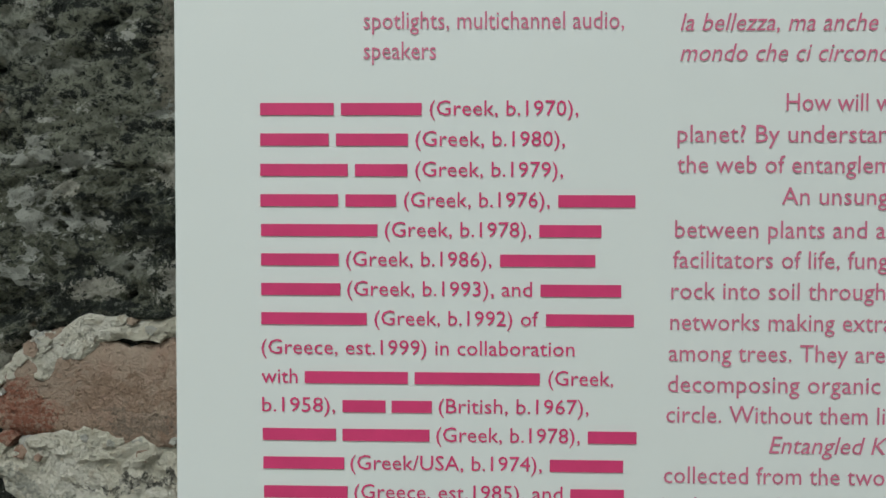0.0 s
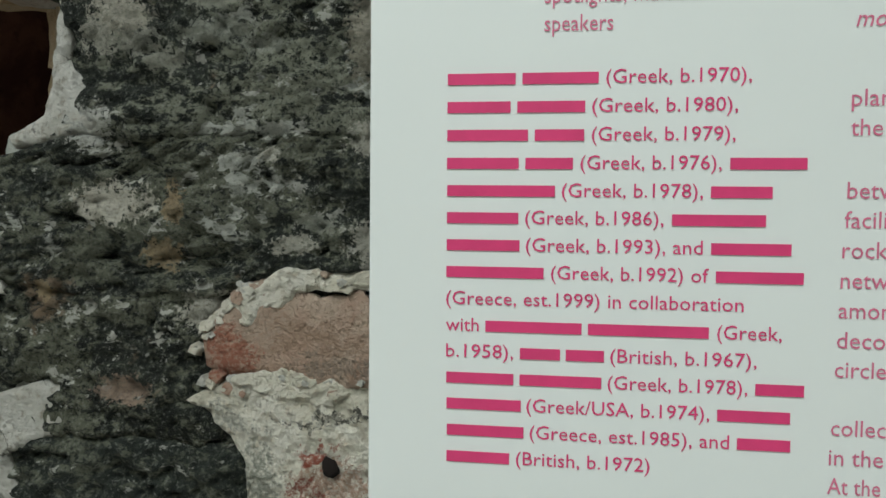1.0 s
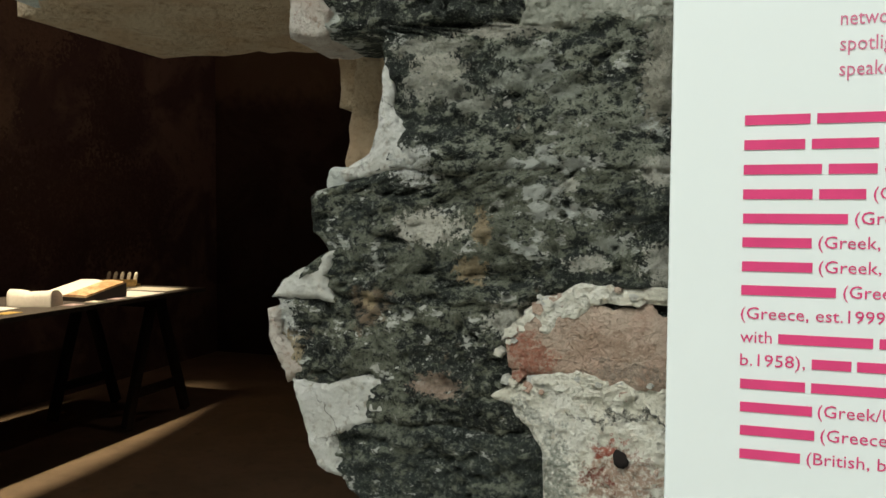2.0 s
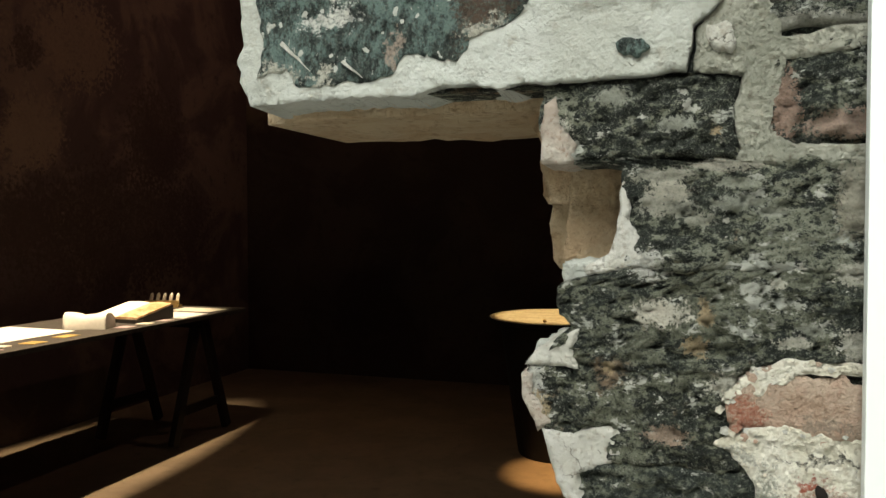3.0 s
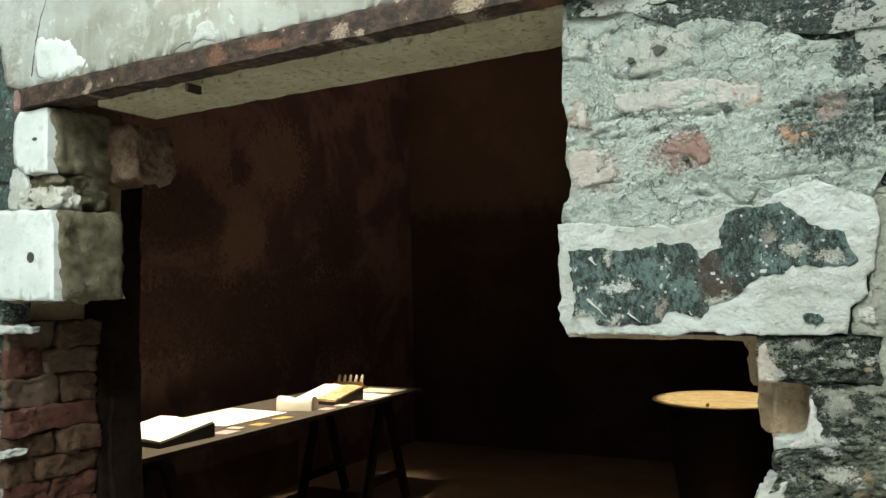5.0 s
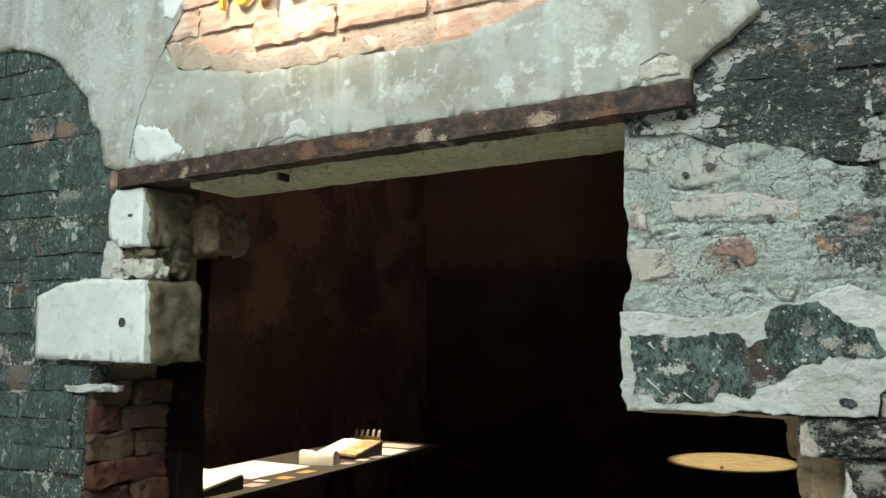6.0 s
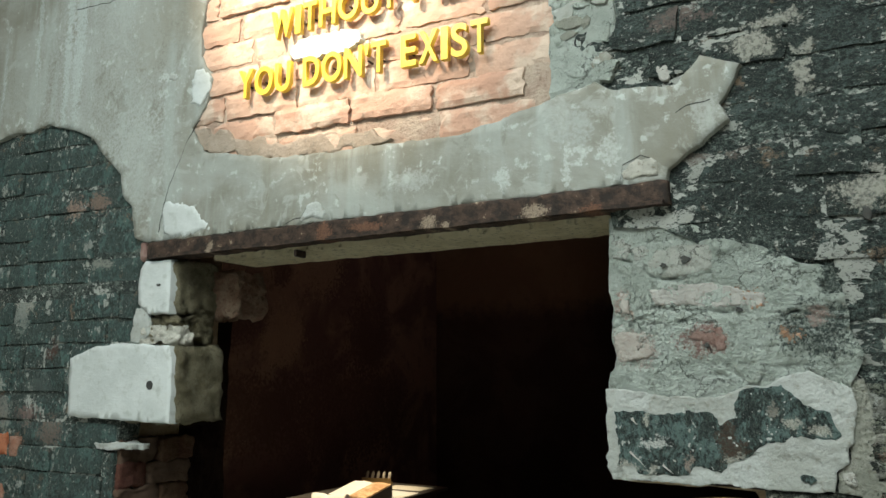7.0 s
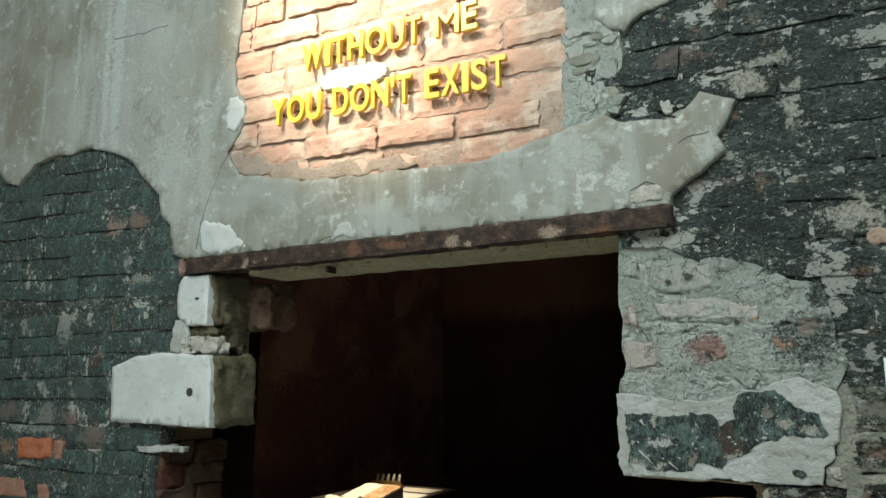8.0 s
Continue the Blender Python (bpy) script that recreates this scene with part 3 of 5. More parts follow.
def relief_slab(outline, y_front, y_back, step, push, flare=0.003, sink=0.0, smooth=True):
    """A slab whose face is cut into small facets and pushed in and out by push(x, z)."""
    bm = bmesh.new()
    n = len(outline)
    zs = [p[1] for p in outline]
    pts = [Vector(p) for p in outline]
    z = min(zs) + step * 0.5
    r = random.Random(9)
    while z < max(zs):
        cuts = sorted(xa + (xb - xa) * (z - za) / (zb - za) for (xa, za), (xb, zb) in zip(outline, outline[1:] + outline[:1]) if (za > z) != (zb > z))
        for xa, xb in zip(cuts[0::2], cuts[1::2]):
            x = xa + step * r.uniform(0.5, 0.9)
            while x < xb - step * 0.5:
                pts.append(Vector((x + r.uniform(-0.25, 0.25) * step, z + r.uniform(-0.25, 0.25) * step)))
                x += step
        z += step
    co, _, faces, _, _, _ = geometry.delaunay_2d_cdt(pts, [(i, (i + 1) % n) for i in range(n)], [], 1, 1e-6)
    verts = [bm.verts.new((p.x, y_front - push(p.x, p.y) + (sink if i < n else 0.0), p.y)) for i, p in enumerate(co)]
    for f in faces:
        bm.faces.new([verts[i] for i in f]).smooth = smooth
    for e in [e for e in bm.edges if len(e.link_faces) == 1]:
        a, b = e.verts
        d = (b.co - a.co).normalized()
        side = Vector((d.z, 0, -d.x)) * flare
        mid = sum((v.co for v in e.link_faces[0].verts), Vector()) / 3 - a.co
        if side.dot(mid) > 0:
            side = -side
        pa, pb = bm.verts.new((a.co.x + side.x, y_back, a.co.z + side.z)), bm.verts.new((b.co.x + side.x, y_back, b.co.z + side.z))
        bm.faces.new((a, b, pb, pa))
    return bm


def lumpy(scale, height, fine, stretch=1.0):
    """A push for relief_slab: hummocks with finer grit on them."""
    def push(x, z):
        p = Vector((x * scale, 0.3, z * scale * stretch))
        return height * (noise.noise(p) + 0.6 * noise.noise(p * 2.3) + 0.4 * noise.noise(p * 5.1)) + fine * noise.noise(p * 11)
    return push


def rough_block(x0, x1, y0, y1, z0, z1, seed, amp, mat, label="", name="stone_block"):
    """A hewn block with rounded corners and an uneven skin."""
    bm = bmesh.new()
    bmesh.ops.create_cube(bm, size=1.0)
    bmesh.ops.subdivide_edges(bm, edges=bm.edges, cuts=13, use_grid_fill=True)
    c, s = Vector(((x0 + x1) / 2, (y0 + y1) / 2, (z0 + z1) / 2)), Vector((x1 - x0, y1 - y0, z1 - z0))
    for v in bm.verts:
        u = v.co * 2
        k = sum(abs(a) ** 14 for a in u) ** (1 / 14)
        q = Vector([a / max(1.0, k * 0.985) for a in u])
        p = c + Vector((q.x * s.x, q.y * s.y, q.z * s.z)) * 0.5
        d = noise.noise_vector(p * 18 + Vector((seed, 0, 0))) + 0.7 * noise.noise_vector(p * 50) + 0.45 * noise.noise_vector(p * 120)
        v.co = p + d * amp
    for f in bm.faces:
        f.smooth = True
    return part(name, bm, mat, wall, label)


def lump(points, y_base, height, seed):
    """A low uneven lump of lime or brick on the face of the wall."""
    size = max(max(p[0] for p in points) - min(p[0] for p in points), max(p[1] for p in points) - min(p[1] for p in points))
    outline = frayed_edge(points, min(0.12, size), seed)
    return relief_slab(outline, y_base - height, y_base + 0.006, max(0.003, size / 16), lumpy(2.6 / size, height * 0.45, height * 0.2), 0.0, height * 0.8)


def crumble(points, y_base, height, seed):
    """Broken mortar: a ragged bed of small grains."""
    return relief_slab(ragged(points, 0.004, 0.006, seed), y_base - height * 0.5, y_base + 0.010, 0.0030, lumpy(110.0, 0.0022, 0.0016), 0.001, height * 0.7, False)


def inside(x, z, poly):
    hit = False
    for i, (xa, za) in enumerate(poly):
        xb, zb = poly[i - 1]
        if (za > z) != (zb > z) and x < (xb - xa) * (z - za) / (zb - za) + xa:
            hit = not hit
    return hit


def profile(pairs, z):
    """x along a list of (x, z), z rising."""
    for (xa, za), (xb, zb) in zip(pairs, pairs[1:]):
        if za <= z <= zb:
            return xa + (xb - xa) * (z - za) / (zb - za or 1)
    return pairs[-1][0]


# ---------------------------------------------------------------- the broken wall between hall and cellar
FACE = 0.342
TOP = 4.4
RIGHT = [(-0.33, 0.0), (-0.34, 0.6), (-0.31, 1.0), (-0.307, 1.19), (-0.331, 1.211), (-0.352, 1.262), (-0.370, 1.30), (-0.368, 1.323), (-0.328, 1.348),
         (-0.344, 1.36), (-0.342, 1.384), (-0.29, 1.403), (-0.285, 1.43), (-0.292, 1.484), (-0.356, 1.488), (-0.357, 1.551), (-0.642, 1.553), (-0.652, 1.575),
         (-0.650, 1.72), (-0.630, 1.79), (-0.640, 1.93), (-0.632, 2.105)]
LEFT = [(-2.13, 0.0), (-2.14, 1.55), (-2.12, 1.63), (-2.03, 1.66), (-2.02, 2.105)]
RIGHT_BACK = [(-0.30, 0.0), (-0.31, 1.0), (-0.315, 1.25), (-0.330, 1.33), (-0.336, 1.38), (-0.338, 1.41), (-0.338, 1.45), (-0.345, 1.485), (-0.355, 1.540), (-0.662, 1.544),
              (-0.672, 1.60), (-0.640, 1.80), (-0.640, 2.16)]
LEFT_BACK = [(-2.18, 0.0), (-2.18, 1.2), (-2.17, 1.63), (-2.02, 1.66), (-2.01, 2.16)]


# the bed behind the face stones stops short of their edges
RIGHT_BED = [(x + 0.022, z) for x, z in RIGHT if z < 1.55] + [(-0.335, 1.572), (-0.27, 1.574), (-0.27, 1.93), (-0.34, 1.965), (-0.45, 2.012), (-0.52, 2.052), (-0.625, 2.066), (-0.632, 2.105)]


def jamb_lean(x):
    """How far the face falls back towards the doorway's shoulder and jamb."""
    return max(0.0, -0.28 - x) * 0.07


def leaned(push, gain=1.0):
    return lambda x, z: push(x, z) - gain * max(0.0, -0.25 - x) * 0.055


def wall_outline(left, right, seed):
    hole = ragged(right + left[::-1], 0.02, 0.006, seed)
    return [(-5.2, 0.0), (-5.2, TOP), (3.4, TOP), (3.4, 0.0)] + hole[:-1] + [(left[0][0], 0.0)]


bm = bmesh.new()
slab(bm, wall_outline(LEFT, RIGHT_BED, 3.0), FACE + 0.007, 0.42)
wall = tagged(obj("wall_south", bm, PAINTED_BED), "old brick wall with worn dark paint, plaster and a broken doorway", "wall", kind="structure")
bm = bmesh.new()
slab(bm, wall_outline(LEFT_BACK, RIGHT_BACK, 8.0), 0.4205, 0.612)
part("wall_core", bm, TAN, wall)

# grey plaster above the doorway, broken away round a panel of bare brick
ARCH = [(-5.2, 2.45), (-3.6, 2.52), (-3.25, 2.68), (-3.124, 2.60), (-3.058, 2.533), (-2.981, 2.512), (-2.865, 2.586), (-2.763, 2.60), (-2.662, 2.589),
        (-2.566, 2.602), (-2.439, 2.565), (-2.33, 2.518), (-2.252, 2.441), (-2.178, 2.378), (-2.159, 2.308), (-2.116, 2.266), (-2.096, 2.17), (-2.036, 2.148)]
SHORE = [(-0.505, 2.144), (-0.501, 2.17), (-0.443, 2.208), (-0.38, 2.256), (-0.395, 2.291), (-0.349, 2.361), (-0.425, 2.395), (-0.478, 2.342), (-0.606, 2.355), (-0.645, 2.383), (-0.700, 2.370)]
HOLE = [(-0.734, 2.368), (-0.771, 2.353), (-0.982, 2.315), (-1.261, 2.328),
        (-1.517, 2.335), (-1.821, 2.397), (-1.874, 2.479), (-1.816, 2.535), (-1.796, 2.615), (-1.848, 2.70), (-1.852, 2.778), (-1.832, 2.87), (-1.80, 3.3)]
PLASTER_SHAPE = ARCH + SHORE + HOLE + [(-1.80, TOP - 0.01), (-5.2, TOP - 0.01)]
bm = relief_slab(ragged(PLASTER_SHAPE, 0.010, 0.006, 1.0), FACE - 0.010, FACE + 0.014, 0.022, lumpy(4.0, 0.0022, 0.0004))
part("plaster", bm, PLASTER, wall, "stained grey plaster with broken edges")
bm = relief_slab(ragged([(-0.662, 3.3), (-0.655, 2.70), (-0.659, 2.628), (-0.620, 2.590), (-0.587, 2.581), (-0.553, 2.615), (-0.469, 2.631), (-0.40, 2.80), (-0.45, 3.3)], 0.010, 0.006, 6.0), FACE - 0.010, FACE + 0.014, 0.022, lumpy(4.0, 0.0022, 0.0004))
part("plaster", bm, PLASTER, wall, "remnant of grey plaster")

bm = bmesh.new()
slab(bm, [(-1.95, 2.25), (-0.66, 2.25), (-0.66, 3.4), (-1.95, 3.4)], FACE + 0.003, FACE + 0.0065)
part("mortar_bed", bm, PINK_BED, wall)
bm = relief_slab(ragged([(-0.75, 2.36), (-0.64, 2.38), (-0.60, 2.50), (-0.60, 2.62), (-0.66, 3.2), (-0.75, 3.2)], 0.01, 0.006, 2.0), FACE - 0.002, FACE + 0.011, 0.009, lumpy(24.0, 0.005, 0.002, 1.3), 0.004)
part("mortar_bed", bm, CEMENT, wall, "broken rough mortar beside the bare brick")
scatter = random.Random(12)
for i in range(30):
    x, z, w, hh = scatter.uniform(-0.725, -0.615), scatter.uniform(2.39, 2.66), scatter.uniform(0.008, 0.030), scatter.uniform(0.006, 0.022)
    tilt = scatter.uniform(-0.5, 0.5)
    ring = [(x + w * scatter.uniform(0.6, 1.3) * math.cos(a + tilt), z + hh * scatter.uniform(0.6, 1.3) * math.sin(a + tilt)) for a in (0.2, 1.1, 2.3, 3.3, 4.1, 5.4)]
    bm = relief_slab(ragged(ring, 0.006, 0.005, 300.0 + i), FACE - 0.0045 - scatter.uniform(0.0, 0.004), FACE + 0.006, 0.008, lumpy(60.0, 0.0012, 0.0006), 0.002, 0.001, False)
    part("mortar_piece", bm, scatter.choice((CEMENT, CEMENT, JOINT, PLASTER)), wall)

GROOVES = [
    [(-0.562, 1.985), (-0.557, 1.962), (-0.539, 1.947), (-0.479, 1.947), (-0.432, 1.954)], [(-0.64, 1.997), (-0.594, 1.987), (-0.588, 1.973)],
    [(-0.593, 2.031), (-0.580, 2.022), (-0.561, 2.028), (-0.545, 2.022)], [(-0.572, 1.893), (-0.481, 1.884), (-0.424, 1.879), (-0.366, 1.876)],
    [(-0.377, 1.948), (-0.330, 1.943), (-0.329, 1.912)], [(-0.329, 1.963), (-0.289, 1.953), (-0.264, 1.960), (-0.235, 1.955), (-0.222, 1.939)],
    [(-0.243, 1.940), (-0.234, 1.922), (-0.233, 1.895)], [(-0.391, 1.757), (-0.375, 1.739), (-0.360, 1.738), (-0.347, 1.757)], [(-0.434, 1.764), (-0.413, 1.756)],
    [(-0.573, 1.865), (-0.518, 1.852), (-0.482, 1.863)], [(-0.590, 2.020), (-0.586, 1.995)], [(-0.600, 1.86), (-0.598, 1.79), (-0.55, 1.79)], [(-0.62, 1.865), (-0.56, 1.87)],
    [(-0.50, 2.045), (-0.45, 2.03), (-0.40, 2.02), (-0.36, 2.00)], [(-0.32, 1.86), (-0.29, 1.872), (-0.25, 1.868)]]


def to_line(x, z, line):
    best = 9.0
    for (xa, za), (xb, zb) in zip(line, line[1:]):
        dx, dz = xb - xa, zb - za
        f = max(0.0, min(1.0, ((x - xa) * dx + (z - za) * dz) / (dx * dx + dz * dz)))
        best = min(best, math.hypot(x - xa - f * dx, z - za - f * dz))
    return best


def carved(x, z):
    """The open joints and cracks cut into the render."""
    wx, wz = x + 0.006 * noise.noise(Vector((x * 40, 3, z * 40))), z + 0.006 * noise.noise(Vector((x * 40, 9, z * 40)))
    d = min(to_line(wx, wz, g) for g in GROOVES)
    keep = max(0.25, min(1.0, 0.75 + 1.6 * noise.noise(Vector((x * 25, 4, z * 25)))))
    return 0.009 * keep * math.exp(-(d / 0.0024) ** 2)


def coursed(x, z):
    """Render lumps over courses of brick: grooves where the joints were."""
    w = z + 0.006 * noise.noise(Vector((x * 14, 2, z * 9)))
    groove = max(math.exp(-((w - g) / 0.0035) ** 2) for g in (1.775, 1.858, 1.873, 1.951, 2.028))
    here = max(0.0, min(1.0, 0.5 + 2.2 * noise.noise(Vector((x * 9, 7, z * 9)))))
    up = max(math.exp(-((x + 0.02 * noise.noise(Vector((z * 30, 1, 1))) - g) / 0.003) ** 2) for g in (-0.59, -0.50, -0.36, -0.27))
    return lumpy(30.0, 0.0042, 0.0034, 1.25)(x, z) - 0.005 * here * max(groove, 0.8 * up) - carved(x, z)


def flaked(x, z):
    """Thick lime with shallow flakes broken out of it."""
    p = Vector((x * 20, 0.3, z * 28))
    step = noise.noise(Vector((x * 34, 5.0, z * 60))) + 0.4 * noise.noise(Vector((x * 90, 5.0, z * 150)))
    return 0.0022 * (noise.noise(p) + 0.6 * noise.noise(p * 2.3) + 0.4 * noise.noise(p * 5.1)) - (0.0022 if step > 0.33 else 0.0)


# rough cement and the painted block of the doorway's shoulder
CEMENT_SHAPE = [(-0.634, 2.085), (-0.506, 2.085), (-0.447, 2.043), (-0.334, 1.997), (-0.271, 1.962), (-0.219, 1.953), (-0.203, 1.895), (-0.198, 1.838),
                (-0.182, 1.794), (-0.206, 1.735), (-0.245, 1.73), (-0.309, 1.725), (-0.364, 1.70), (-0.421, 1.69), (-0.54, 1.678), (-0.645, 1.682), (-0.648, 1.738),
                (-0.632, 1.79), (-0.640, 1.93)]
BLOCK_SHAPE = [(-0.652, 1.729), (-0.608, 1.727), (-0.545, 1.714), (-0.493, 1.716), (-0.435, 1.716), (-0.376, 1.737), (-0.349, 1.738), (-0.304, 1.76), (-0.268, 1.764),
               (-0.235, 1.746), (-0.202, 1.736), (-0.203, 1.642), (-0.216, 1.631), (-0.218, 1.608), (-0.242, 1.59), (-0.247, 1.556), (-0.364, 1.5535), (-0.642, 1.552), (-0.654, 1.572)]
PAINT_SHAPE = [(-0.635, 1.688), (-0.582, 1.681), (-0.52, 1.687), (-0.449, 1.688), (-0.433, 1.666), (-0.401, 1.681), (-0.404, 1.706), (-0.388, 1.726), (-0.349, 1.735),
               (-0.319, 1.735), (-0.285, 1.707), (-0.244, 1.693), (-0.229, 1.654), (-0.239, 1.641), (-0.28, 1.648), (-0.346, 1.641), (-0.385, 1.607), (-0.417, 1.589),
               (-0.433, 1.571), (-0.465, 1.581), (-0.482, 1.584), (-0.491, 1.566), (-0.587, 1.562), (-0.599, 1.58), (-0.632, 1.58)]
bm = relief_slab(ragged(CEMENT_SHAPE, 0.007, 0.006, 11.0), FACE - 0.004, 0.415, 0.0034, leaned(coursed), 0.004)
part("cement_render", bm, CEMENT, wall, "rough grey-green cement render")
bm = relief_slab(ragged(BLOCK_SHAPE, 0.0045, 0.006, 12.0), FACE - 0.009, 0.42, 0.0045, leaned(flaked), 0.004)
part("lime_block", bm, LIME, wall, "white limewashed shoulder block")
bm = relief_slab(ragged(PAINT_SHAPE, 0.003, 0.009, 13.0), FACE - 0.0100, FACE + 0.03, 0.0045, leaned(flaked), 0.0)
part("paint_patch", bm, DARK_BLOCK, wall, "flaking blackish-green paint")

CHIPS = [
    # name, material, base depth, height, outline
    ("paint_chip", DARK_BLOCK, -0.011, 0.0015, [(-0.300, 1.580), (-0.280, 1.584), (-0.268, 1.573), (-0.285, 1.565)]),
    # on the plaster
    ("lime_chip", STONE, -0.010, 0.003, [(-1.98, 2.157), (-1.973, 2.26), (-1.924, 2.264), (-1.849, 2.235), (-1.80, 2.189), (-1.752, 2.156)]),
    ("lime_chip", LIME, -0.010, 0.003, [(-1.46, 2.150), (-1.43, 2.195), (-1.40, 2.20), (-1.36, 2.160)]),
    ("lime_chip", STONE, -0.010, 0.002, [(-1.88, 2.66), (-1.83, 2.66), (-1.80, 2.60), (-1.84, 2.53), (-1.88, 2.56)]),
    ("lime_chip", PALE, -0.010, 0.004, [(-0.60, 2.152), (-0.585, 2.19), (-0.55, 2.20), (-0.52, 2.185), (-0.515, 2.153)]),
    ("lime_chip", LIME, -0.010, 0.001, [(-1.99, 2.655), (-1.97, 2.665), (-1.94, 2.65), (-1.96, 2.64)]),
    ("brick_face", DUSKY_BRICK, 0.000, 0.005, [(-2.075, 2.15), (-2.045, 2.15), (-2.045, 2.09), (-2.075, 2.10)]),
    # on the dark wall beyond the doorway's other jamb
    ("lime_chip", LIME, -0.002, 0.004, [(-2.075, 1.966), (-2.016, 1.937), (-2.011, 1.85), (-2.10, 1.85), (-2.085, 1.913)]),
    ("brick_face", PINK_BED, 0.000, 0.004, [(-0.13, 2.055), (-0.09, 2.057), (-0.06, 2.02), (-0.09, 2.015), (-0.125, 2.022)]),
    ("nail_hole", CRACK, -0.004, 0.003, [(-0.165, 2.055), (-0.15, 2.055), (-0.148, 2.03), (-0.162, 2.03)]),
    ("lime_chip", PALE_BRICK, 0.000, 0.002, [(-0.52, 2.395), (-0.49, 2.397), (-0.488, 2.36), (-0.51, 2.358)]),
    # beside the text board
    ("brick_face", PINK, 0.000, 0.003, [(-0.214, 1.296), (-0.203, 1.312), (-0.185, 1.321), (-0.10, 1.327), (-0.09, 1.278), (-0.145, 1.275), (-0.185, 1.275), (-0.198, 1.273), (-0.211, 1.283)]),
    ("mortar_bed", PALE_BED, -0.001, 0.003, [(-0.222, 1.266), (-0.210, 1.274), (-0.197, 1.279), (-0.179, 1.283), (-0.14, 1.278), (-0.10, 1.279), (-0.10, 1.18), (-0.188, 1.17), (-0.192, 1.234), (-0.200, 1.250)]),
    ("mortar_bed", PALE_BED, -0.002, 0.003, [(-0.217, 1.294), (-0.205, 1.314), (-0.195, 1.326), (-0.167, 1.333), (-0.12, 1.333), (-0.09, 1.334), (-0.09, 1.326), (-0.15, 1.324), (-0.164, 1.316), (-0.182, 1.313), (-0.19, 1.303), (-0.205, 1.303)]),
    ("mortar_bed", PALE_BED, -0.003, 0.003, [(-0.198, 1.276), (-0.180, 1.283), (-0.165, 1.278), (-0.15, 1.280), (-0.13, 1.272), (-0.15, 1.266), (-0.175, 1.270)]),
    # no recess here: a thin patch carries the hole's shade
    ("nail_hole", HOLE_SHADE, -0.0035, 0.0008, [(-0.150, 1.238), (-0.146, 1.240), (-0.140, 1.236), (-0.141, 1.229), (-0.147, 1.229)]),
    ("mortar_bed", JOINT, -0.002, 0.003, [(-0.224, 1.75), (-0.182, 1.75), (-0.176, 1.655), (-0.06, 1.665), (-0.06, 1.645), (-0.178, 1.64), (-0.180, 1.578), (-0.06, 1.588), (-0.06, 1.568), (-0.176, 1.562), (-0.183, 1.51), (-0.165, 1.493), (-0.06, 1.496), (-0.06, 1.478), (-0.207, 1.482), (-0.203, 1.55), (-0.240, 1.555), (-0.238, 1.59), (-0.214, 1.61)]),
    ("lime_chip", CHALK, -0.004, 0.004, [(-0.232, 1.588), (-0.212, 1.592), (-0.205, 1.566), (-0.225, 1.570)]),
]
# lime that clings to the edge of the broken jamb
LIMED = [
    (CHALK, [(-0.296, 1.470), (-0.289, 1.474), (-0.287, 1.440), (-0.278, 1.422), (-0.258, 1.411), (-0.284, 1.399), (-0.318, 1.396), (-0.322, 1.403), (-0.302, 1.412), (-0.296, 1.432)]),
    (CHALK, [(-0.324, 1.350), (-0.330, 1.332), (-0.326, 1.316), (-0.350, 1.318), (-0.372, 1.319), (-0.366, 1.332), (-0.347, 1.340)]),
    (ROSY_LIME, [(-0.374, 1.312), (-0.363, 1.314), (-0.366, 1.295), (-0.348, 1.270), (-0.362, 1.262), (-0.374, 1.290)]),
    (CHALK, [(-0.360, 1.264), (-0.321, 1.265), (-0.305, 1.272), (-0.286, 1.266), (-0.290, 1.245), (-0.312, 1.234), (-0.326, 1.230), (-0.318, 1.200), (-0.338, 1.208), (-0.352, 1.240)]),
    (ROSY_LIME, [(-0.358, 1.536), (-0.349, 1.541), (-0.341, 1.519), (-0.328, 1.505), (-0.332, 1.488), (-0.358, 1.486)]),
]
for i, (mat, pts) in enumerate(LIMED):
    bm = relief_slab(ragged(pts, 0.004, 0.004, 190.0 + i), FACE - 0.0055 + jamb_lean(-0.34), FACE + 0.06, 0.0034, lumpy(55.0, 0.0022, 0.0014), 0.002, 0.003)
    part("lime_patch", bm, mat, wall)
# a cove of tan mortar where the jamb turns into the soffit of the shoulder
bm = bmesh.new()
slab(bm, ragged([(-0.408, 1.552), (-0.390, 1.537), (-0.379, 1.518), (-0.374, 1.49), (-0.372, 1.458), (-0.30, 1.458), (-0.30, 1.556), (-0.40, 1.556)], 0.006, 0.004, 81.0), 0.445, 0.606, 0.004)
part("mortar_cove", bm, TAN, wall, "tan mortar rounding the corner of the jamb")
